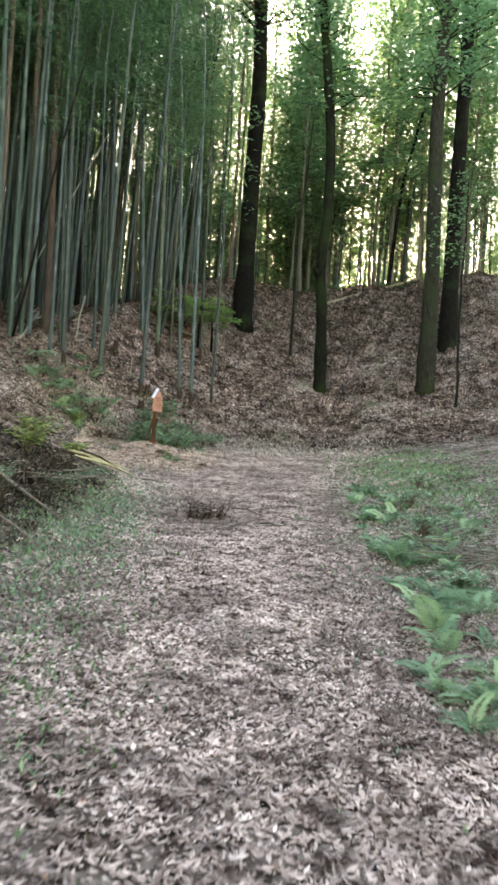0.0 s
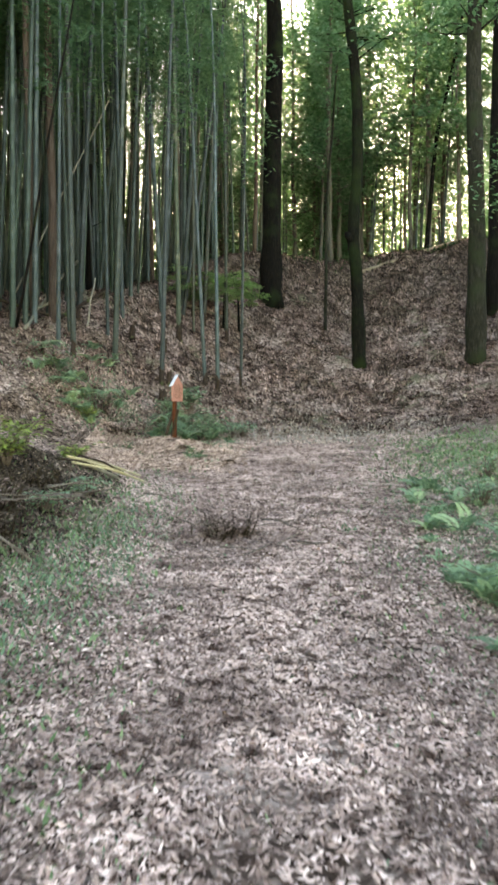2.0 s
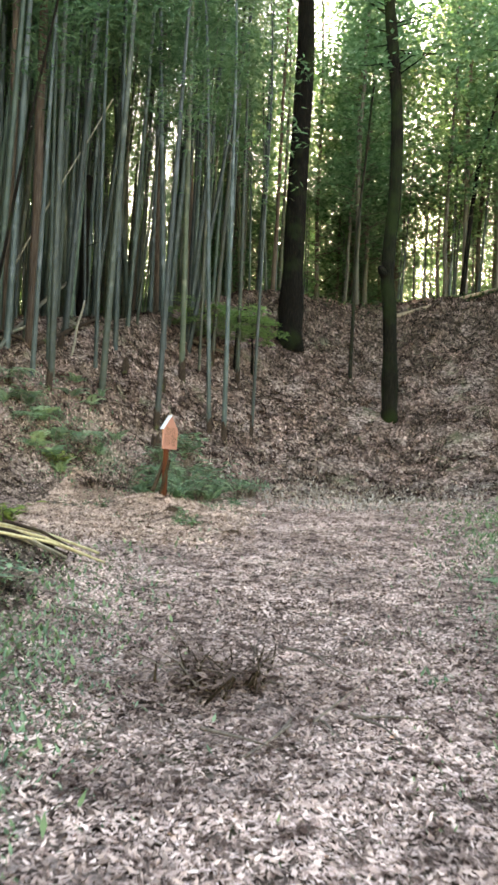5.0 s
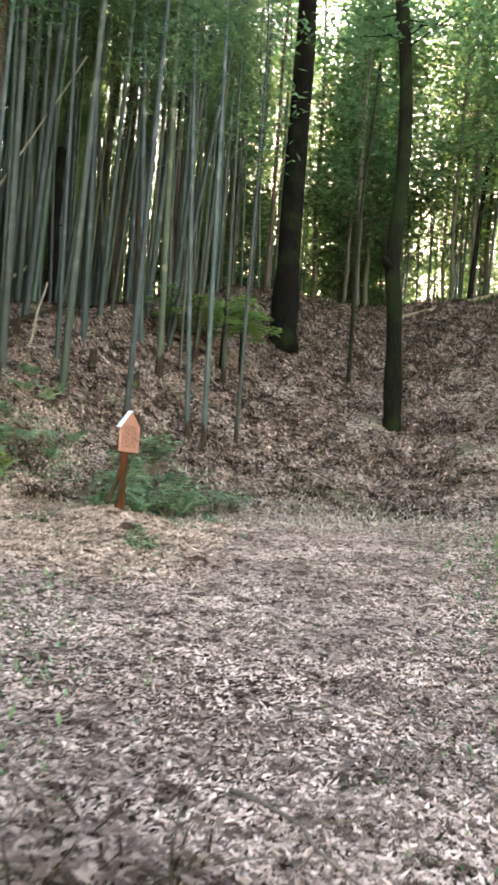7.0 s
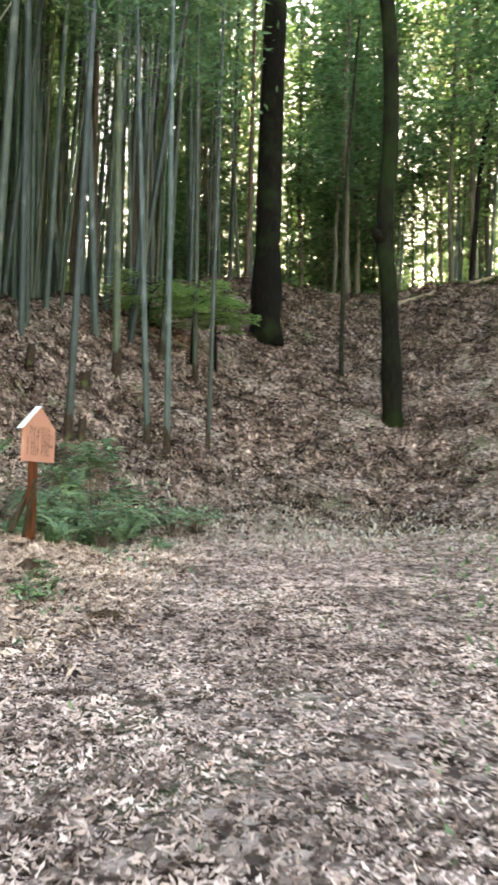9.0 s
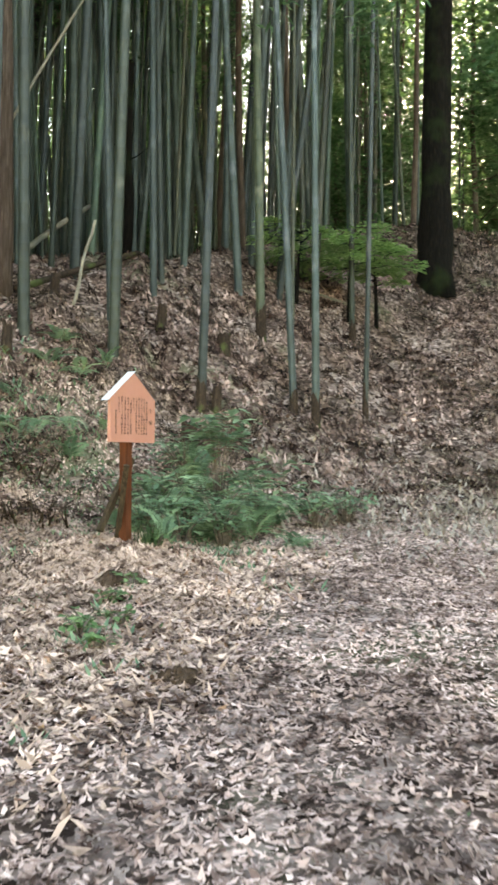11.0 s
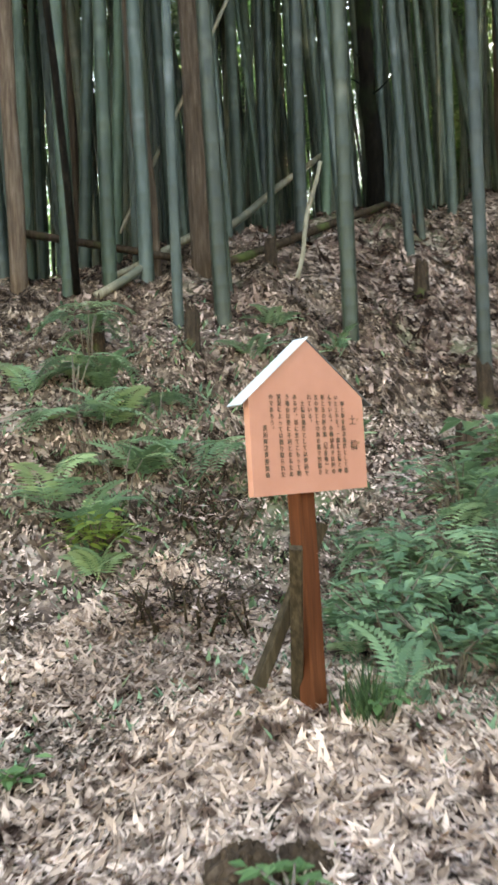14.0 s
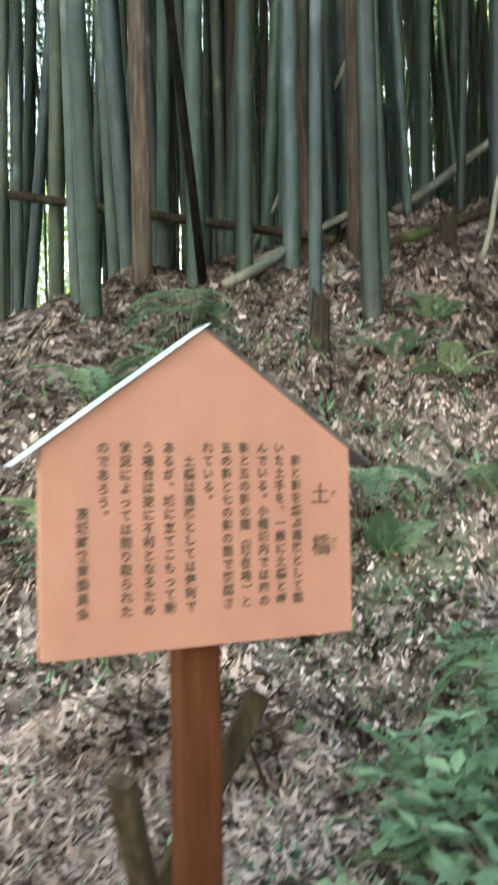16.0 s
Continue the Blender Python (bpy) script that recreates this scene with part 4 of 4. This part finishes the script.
for k, (x, y, h, z) in enumerate([(-5.45, 25.3, 0.6, 0.85), (-5.1, 25.15, 0.5, 0.8), (-5.9, 25.5, 0.6, 0.8), (-5.35, 25.95, 0.45, 0.7), (-4.7, 26.3, 0.4, 0.7), (-2.9, 25.45, 0.6, 0.9), (-2.35, 25.3, 0.55, 0.9), (-1.9, 25.7, 0.5, 0.8), (-2.65, 26.5, 0.6, 0.8), (-6.3, 26.1, 0.5, 0.7)]):
    stalked_fern(x, y, h, z, 450 + k)


def shrub(name, x, y, height, spread, stems, per, leaf, mat, label, seed, bare=0.35):
    rnd = random.Random(seed)
    t = thing(name, Matrix.Translation(on_ground(x, y)), label, "shrub")
    lv = Shape()
    for _ in range(stems):
        a = rnd.uniform(0, 6.283)
        q = spread * math.sqrt(rnd.random())
        tip = Vector((math.cos(a) * q, math.sin(a) * q, height * rnd.uniform(0.6, 1.0)))
        root, bow = (0.7, 0.85) if name == "dead_brush" else (0.08, 0.35)
        mid = Vector((tip.x * bow, tip.y * bow, tip.z * 0.6))
        if name == "dead_brush":
            tip = tip + Vector((rnd.gauss(0, 0.09), rnd.gauss(0, 0.09), 0))
        part("stem", Shape().tube([(tip.x * root, tip.y * root, -0.05), mid, tip], [0.012, 0.008, 0.003], 5), BRACE if name == "dead_brush" else TWIG, t)
        for _ in range(per):
            f = rnd.uniform(bare, 1.0)
            p = (Vector((tip.x * root, tip.y * root, 0.02)) if name == "dead_brush" else mid).lerp(tip, f) + Vector((rnd.gauss(0, 0.06), rnd.gauss(0, 0.06), rnd.gauss(0, 0.04))) * (spread / 0.5)
            b = rnd.uniform(0, 6.283)
            lv.leaf(p, (math.cos(b), math.sin(b), rnd.uniform(-0.5, 0.15)), (rnd.uniform(-0.3, 0.3), rnd.uniform(-0.3, 0.3), 1), leaf[0] * rnd.uniform(0.6, 1.2), leaf[1] * rnd.uniform(0.7, 1.2), 0.12)
    part("foliage", lv, mat, t, smooth=False)


shrub("broadleaf_shrub", -2.44, 26.26, 1.3, 0.55, 12, 14, (0.2, 0.12), SHRUB_LEAF, "fresh green shrub with large soft leaves beside the board", 1)
shrub("broadleaf_shrub", -1.85, 26.3, 0.85, 0.5, 12, 12, (0.17, 0.1), SHRUB_LEAF, "low green shrub with large leaves beside the board", 2)
for k, (x, y, h, w) in enumerate(((-2.7, 25.7, 0.75, 0.6), (-1.9, 25.9, 0.65, 0.5), (-2.3, 24.4, 0.45, 0.35), (-1.3, 26.4, 0.5, 0.5), (-2.75, 24.9, 0.6, 0.4), (-3.0, 26.6, 0.7, 0.5), (-2.2, 25.3, 0.55, 0.5), (-1.0, 27.0, 0.45, 0.5), (-2.95, 25.3, 0.7, 0.45), (-2.7, 24.55, 0.5, 0.35), (-2.0, 24.9, 0.6, 0.4))):
    shrub("bush", x, y, h, w, 13, 14, (0.14, 0.06), SHRUB_LEAF, "loose low green bush growing behind the board", 10 + k, 0.0)
for k, (x, y, h, w) in enumerate(((-4.85, 24.6, 0.34, 0.3), (-3.75, 15.4, 0.6, 0.45), (-3.6, 14.2, 0.5, 0.4), (-3.3, 16.9, 0.35, 0.35))):
    shrub("bush", x, y, h, w, 14, 12, (0.16, 0.06), YELLOW_LEAF, "yellow-green leafy bush on the low bank", 20 + k, 0.0)
shrub("dead_brush", -0.6, 13.45, 0.32, 0.5, 24, 38, (0.075, 0.034), RUST, "low tuft of red-brown dead brush on the path", 30, 0.0)
for k, (x, y, h, w) in enumerate(((-3.0, 10.2, 0.35, 0.5), (-3.2, 14.0, 0.4, 0.5), (-3.1, 8.6, 0.3, 0.45), (-2.9, 11.6, 0.3, 0.4))):
    shrub("dead_brush", x, y, h, w, 34, 12, (0.09, 0.04), DARK_LITTER, "tangle of dark dead brush on the low bank", 60 + k, 0.0)
for k, (x, y, h, w) in enumerate(((-2.75, 8.0, 0.3, 0.3), (-3.2, 11.2, 0.4, 0.35), (-2.8, 13.2, 0.3, 0.35), (-2.7, 15.0, 0.3, 0.4), (2.6, 12.4, 0.35, 0.4), (2.9, 15.2, 0.4, 0.5), (3.5, 17.5, 0.4, 0.5), (2.1, 8.4, 0.3, 0.3), (1.9, 10.4, 0.28, 0.35))):
    shrub("bush", x, y, h, w, 14, 10, (0.11, 0.05), SHRUB_LEAF, "loose low green bush beside the path", 70 + k, 0.0)
shrub("dead_brush", -3.3, 12.4, 0.4, 0.6, 40, 10, (0.09, 0.04), SLOPE_LITTER, "heap of dark dead brush on the low bank", 31, 0.0)
shrub("dead_brush", -4.0, 24.55, 0.32, 0.42, 34, 16, (0.09, 0.04), SLOPE_LITTER, "brown dead brush beside the board", 32, 0.0)
shrub("dead_brush", -4.6, 25.6, 0.35, 0.6, 30, 12, (0.1, 0.045), SLOPE_LITTER, "brown dead brush on the bank", 33, 0.0)


def spreading_tree(x, y, height, tiers, reach, label, seed):
    """A small tree whose boughs lie in flat, open tiers."""
    rnd = random.Random(seed)
    t = thing("understory_tree", Matrix.Translation(on_ground(x, y)), label, "small tree")
    lean = rnd.uniform(-0.2, 0.2)
    part("trunk", Shape().tube([(0, 0, -0.2), (lean * 0.3, 0, height * 0.4), (lean, 0.05, height)], [0.06, 0.045, 0.015], 8), BARK, t)
    for k in range(tiers):
        h = height * (0.52 + 0.48 * (k + rnd.random()) / tiers)
        a = 2.4 * k + rnd.uniform(-0.5, 0.5)
        long = reach * rnd.uniform(0.55, 1.0)
        foot = Vector((lean * h / height, 0, h))
        tip = foot + Vector((math.cos(a) * long, math.sin(a) * long, rnd.uniform(-0.15, 0.2)))
        s = Shape().tube([foot, foot.lerp(tip, 0.5) + Vector((0, 0, 0.12)), tip], [0.018, 0.012, 0.003], 5)
        bough = part("bough", s, BARK, t)
        lv = Shape()
        for _ in range(int(150 * long)):
            f = rnd.random() ** 0.7
            across = rnd.gauss(0, 0.26 * long * (1.15 - 0.7 * f))
            p = foot.lerp(tip, f) + Vector((-math.sin(a) * across, math.cos(a) * across, 0.1 * math.sin(3 * f) + rnd.gauss(0, 0.05)))
            b = a + rnd.uniform(-1.1, 1.1)
            lv.leaf(p, (math.cos(b), math.sin(b), rnd.uniform(-0.35, 0.1)), (rnd.uniform(-0.3, 0.3), rnd.uniform(-0.3, 0.3), 1), rnd.uniform(0.09, 0.19), rnd.uniform(0.05, 0.09), 0.1)
        part("leaves", lv, UNDERSTORY_LEAF, bough, smooth=False)


spreading_tree(-2.15, 35.6, 2.0, 12, 1.7, "small bright green tree with flat tiers of leaves on the bank", 5)
spreading_tree(-3.3, 35.2, 1.7, 9, 1.3, "small bright green tree with flat tiers of leaves on the bank", 6)
spreading_tree(-1.6, 36.4, 1.8, 9, 1.2, "small green tree with flat tiers of leaves beside the tall trunk", 7)
for k, (x, y) in enumerate(((-1.85, 21.15), (-1.7, 21.45), (-1.95, 21.4), (-2.0, 21.9), (-2.0, 22.42), (-3.47, 22.7), (-1.62, 20.95), (-2.2, 23.5))):
    shrub("weed", x, y, 0.14, 0.12, 6, 5, (0.085, 0.05), WEED_LEAF, "fresh green broad-leaved weed on the path", 40 + k, 0.2)


def weeds(name, label, rng, count, mid, spread, size, mat, slim=0.3, lean=0.75):
    x, y = rng.normal(mid[0], spread[0], count), rng.normal(mid[1], spread[1], count)
    turn, long = rng.uniform(0, 6.283, count), rng.uniform(*size, count)
    wide = long * slim
    foot = np.stack([x, y, ground(x, y) + 0.005], 1)
    up = np.stack([np.cos(turn) * lean, np.sin(turn) * lean, rng.uniform(0.3, 1.0, count)], 1) * long[:, None]
    side = np.stack([-np.sin(turn), np.cos(turn), np.zeros(count)], 1) * (wide / 2)[:, None]
    tagged(new(name, quads(name, np.stack([foot, foot + up * 0.5 + side, foot + up, foot + up * 0.5 - side], 1), mat)), label, "weeds", kind="stuff")


weeds("low_weeds", "low grey-green weeds growing through the fallen leaves", rng, 5200, (-2.5, 12.0), (0.55, 3.0), (0.03, 0.11), GRASS)
weeds("low_weeds", "low grey-green weeds growing through the fallen leaves", rng, 3400, (2.4, 10.5), (0.6, 2.6), (0.025, 0.08), GRASS)
weeds("low_weeds", "low grey-green weeds growing through the fallen leaves", rng, 3000, (-1.45, 5.6), (0.4, 2.0), (0.02, 0.08), GRASS)
for wx, wy, count, wide in ((-0.95, 4.0, 130, 0.12), (-0.75, 4.7, 70, 0.08), (-1.2, 5.2, 120, 0.14), (-0.6, 6.2, 60, 0.08), (0.8, 4.3, 60, 0.05), (0.95, 6.3, 80, 0.1), (0.7, 7.5, 40, 0.08), (-0.8, 7.6, 80, 0.12), (-1.4, 8.4, 120, 0.16), (-1.7, 10.0, 120, 0.2), (-1.5, 11.6, 120, 0.2), (1.35, 8.2, 120, 0.14)):
    weeds("weed_tuft", "tuft of green weeds among the fallen leaves", rng, count, (wx, wy), (wide * 1.6, wide * 1.6), (0.015, 0.05), SHRUB_LEAF)
weeds("low_plants", "low grey-green plants at the foot of the low bank", rng, 4500, (-2.0, 11.3), (0.42, 2.6), (0.03, 0.09), SHRUB_LEAF)
weeds("low_plants", "low soft green plants growing beside the path", rng, 8000, (2.35, 10.5), (0.5, 2.8), (0.022, 0.065), SHRUB_LEAF)
weeds("low_plants", "low soft green plants where the valley opens", rng, 6500, (3.2, 16.5), (0.7, 2.2), (0.025, 0.075), SHRUB_LEAF)
weeds("low_plants", "dark green plants along the crest of the bank", rng, 8000, (8.5, 49.4), (5.0, 0.8), (0.1, 0.35), DARK_LEAF)
weeds("low_plants", "dark green plants along the crest of the bank", rng, 2000, (1.5, 48.0), (2.0, 1.0), (0.08, 0.25), DARK_LEAF)
weeds("low_plants", "green weeds spread over the foot of the bank", rng, 1800, (-5.3, 26.2), (0.9, 0.9), (0.04, 0.14), SHRUB_LEAF)
weeds("grass_tuft", "tuft of fine dark grass at the foot of the post", rng, 240, (-2.27, 23.47), (0.05, 0.05), (0.12, 0.26), DARK_LEAF, 0.045, 0.4)
weeds("low_plants", "green weeds round the foot of the board", rng, 1200, (-2.6, 24.9), (0.7, 0.6), (0.03, 0.1), SHRUB_LEAF)
weeds("low_plants", "green weeds on the foot of the bank", rng, 900, (-4.6, 25.2), (0.9, 0.8), (0.03, 0.1), GRASS)
weeds("low_weeds", "low grey-green weeds growing through the fallen leaves", rng, 900, (0.9, 12.0), (0.4, 3.0), (0.02, 0.06), GRASS)
weeds("low_weeds", "low grey-green weeds growing through the fallen leaves", rng, 500, (-4.2, 24.8), (0.8, 0.8), (0.03, 0.09), SHRUB_LEAF)
weeds("grass_patch", "patch of pale green grass where the valley opens", rng, 5200, (3.9, 19.5), (0.9, 2.8), (0.04, 0.14), GRASS)
weeds("grass_patch", "thin dry grass on the valley floor", rng, 4200, (0.8, 28.0), (1.7, 1.5), (0.05, 0.16), DRY_GRASS)
for wx, wy, count, wide in ((-1.75, 21.1, 90, 0.16), (-1.95, 21.75, 36, 0.08), (-1.3, 20.6, 30, 0.1), (-2.5, 22.0, 30, 0.12), (0.93, 13.78, 40, 0.07), (-1.5, 19.6, 30, 0.12), (-3.0, 21.9, 40, 0.15), (-0.9, 22.9, 30, 0.12), (-2.2, 23.75, 90, 0.07), (-1.95, 23.9, 70, 0.14), (-1.7, 24.4, 120, 0.2), (-2.1, 24.6, 120, 0.25), (-3.5, 23.3, 80, 0.2), (-3.9, 22.8, 80, 0.2), (-3.2, 24.2, 90, 0.25), (-1.5, 23.6, 50, 0.15), (-2.05, 22.25, 40, 0.08)):
    weeds("weed_tuft", "tuft of fresh green weeds on the path", rng, count, (wx, wy), (wide, wide), (0.03, 0.11), SHRUB_LEAF)


# ---- cut canes, twigs and bare earth ----
rnd = random.Random(77)
bundle = thing("cane_bundle", Matrix.Translation(on_ground(-3.2, 16.2, 0.05)), "bundle of yellow-brown cut canes lying down the bank", "cut canes")
home = on_ground(-3.2, 16.2, 0.05)
for k in range(9):
    pale = k in (0, 4, 7)
    p = Vector((rnd.uniform(-0.25, 0.1), rnd.uniform(-0.22, 0.22), 0.03 + 0.012 * k))
    end = on_ground((-2.05 if pale else -2.5) + rnd.uniform(-0.25, 0.15), (17.0 if pale else 16.7) + rnd.uniform(-0.25, 0.2), 0.06 + 0.012 * k) - home
    part("cane", Shape().tube([p, p.lerp(end, 0.5) + Vector((0, 0, 0.05)), end], [0.02, 0.018, 0.014], 7), PALE_CANE if pale else (DEADCANE if k % 2 else ROT), bundle)


def branch(p, q, r, label, seed):
    rnd = random.Random(seed)
    t = thing("fallen_branch", Matrix.Translation(p), label, "branch")
    d = q - p
    pts = [Vector((0, 0, 0))] + [d * f + Vector((rnd.uniform(-0.04, 0.04), rnd.uniform(-0.04, 0.04), rnd.uniform(-0.01, 0.04))) for f in (0.25, 0.5, 0.75)] + [d]
    s = Shape().tube(pts, [r, r * 0.9, r * 0.75, r * 0.6, r * 0.4], 7)
    for f in (1, 2, 3):
        a = rnd.uniform(-1.2, 1.2)
        w = Matrix.Rotation(a, 3, "Z") @ d.normalized()
        s.tube([pts[f], pts[f] + w * 0.3 + Vector((0, 0, 0.06))], [r * 0.4, r * 0.15], 5)
    part("wood", s, TWIG, t)


branch(on_ground(-3.6, 11.2, 0.35), on_ground(-2.2, 11.0, 0.03), 0.03, "grey dead branch lying down the low bank", 1)
branch(on_ground(-3.3, 9.4, 0.3), on_ground(-2.1, 9.2, 0.03), 0.025, "grey dead branch lying down the low bank", 2)
branch(on_ground(2.2, 9.6, 0.04), on_ground(3.2, 10.9, 0.1), 0.018, "brown dead branch beside the ferns", 3)
branch(on_ground(2.3, 9.2, 0.04), on_ground(3.3, 10.3, 0.1), 0.018, "brown dead branch beside the ferns", 4)
branch(on_ground(-0.19, 14.4, 0.04), on_ground(0.34, 13.66, 0.04), 0.013, "thin dark dead branch lying on the path", 5)


def twig_heap(x, y, spread, count, long, label, seed):
    rnd = random.Random(seed)
    t = thing("twig_heap", Matrix.Translation(on_ground(x, y, 0.01)), label, "twigs")
    for _ in range(count):
        a = rnd.uniform(0, 6.283)
        p = Vector((rnd.gauss(0, spread), rnd.gauss(0, spread * 0.8), rnd.uniform(0, 0.1)))
        q = p + Vector((math.cos(a), math.sin(a), rnd.uniform(-0.1, 0.8 if long < 0.5 else 0.12))) * long * rnd.uniform(0.4, 1)
        m = p.lerp(q, 0.5) + Vector((rnd.uniform(-0.04, 0.04), rnd.uniform(-0.04, 0.04), rnd.uniform(0, 0.04)))
        s = Shape().tube([p, m, q], [0.006 + 0.006 * (long > 0.6), 0.005 + 0.004 * (long > 0.6), 0.002], 4, False)
        part("twig", s, TWIG, t)


twig_heap(-0.6, 13.5, 0.26, 30, 0.45, "heap of dark dry twigs on the path", 3)
twig_heap(0.15, 12.6, 0.4, 9, 0.8, "thin dry twigs scattered on the path", 4)
twig_heap(2.8, 10.4, 0.5, 50, 0.9, "brown dead sticks lying beside the ferns", 5)
twig_heap(-3.4, 12.6, 0.6, 70, 0.9, "dark dead sticks on the low bank", 6)


def earth_heap(x, y, r, h, seed):
    rnd = random.Random(seed)
    t = thing("molehill", Matrix.Translation(on_ground(x, y, 0.015)), "small heap of dark turned earth among the leaves", "earth heap")
    s = Shape()
    n, rings = 22, (1.0, 0.86, 0.7, 0.52, 0.34, 0.15)
    lobes = [rnd.uniform(0.75, 1.2) for _ in range(n)]
    for i, f in enumerate(rings):
        for k in range(n):
            a = 6.283 * k / n
            q = r * f * (lobes[k] + lobes[k - 1] + lobes[(k + 1) % n]) / 3
            s.verts.append((q * math.cos(a), q * math.sin(a), h * (1 - f * f) + (rnd.gauss(0, 0.014) if i else -0.06)))
    for i in range(len(rings) - 1):
        for k in range(n):
            s.faces.append((i * n + k, i * n + (k + 1) % n, (i + 1) * n + (k + 1) % n, (i + 1) * n + k))
    s.faces.append(tuple((len(rings) - 1) * n + k for k in range(n)))
    part("earth", s, EARTH, t, smooth=False)
    for _ in range(26):
        a, q, c = rnd.uniform(0, 6.283), r * rnd.uniform(0.2, 1.25), rnd.uniform(0.008, 0.024)
        z = max(0.0, h * (1 - (q / r) ** 2))
        clod = Shape().tube([(0, 0, -c), (c * 0.2, 0, 0), (0, 0, c * 0.8)], [c * 0.8, c * rnd.uniform(0.9, 1.3), c * 0.5], 6)
        ob = part("clod", clod, EARTH, t, smooth=False)
        ob.matrix_basis = Matrix.Translation((q * math.cos(a), q * math.sin(a), z)) @ Matrix.Rotation(rnd.uniform(0, 3), 4, (rnd.random(), rnd.random(), 1))


earth_heap(-2.19, 22.47, 0.17, 0.1, 1)
earth_heap(-2.08, 22.62, 0.1, 0.06, 2)
earth_heap(-1.0, 20.6, 0.14, 0.04, 3)
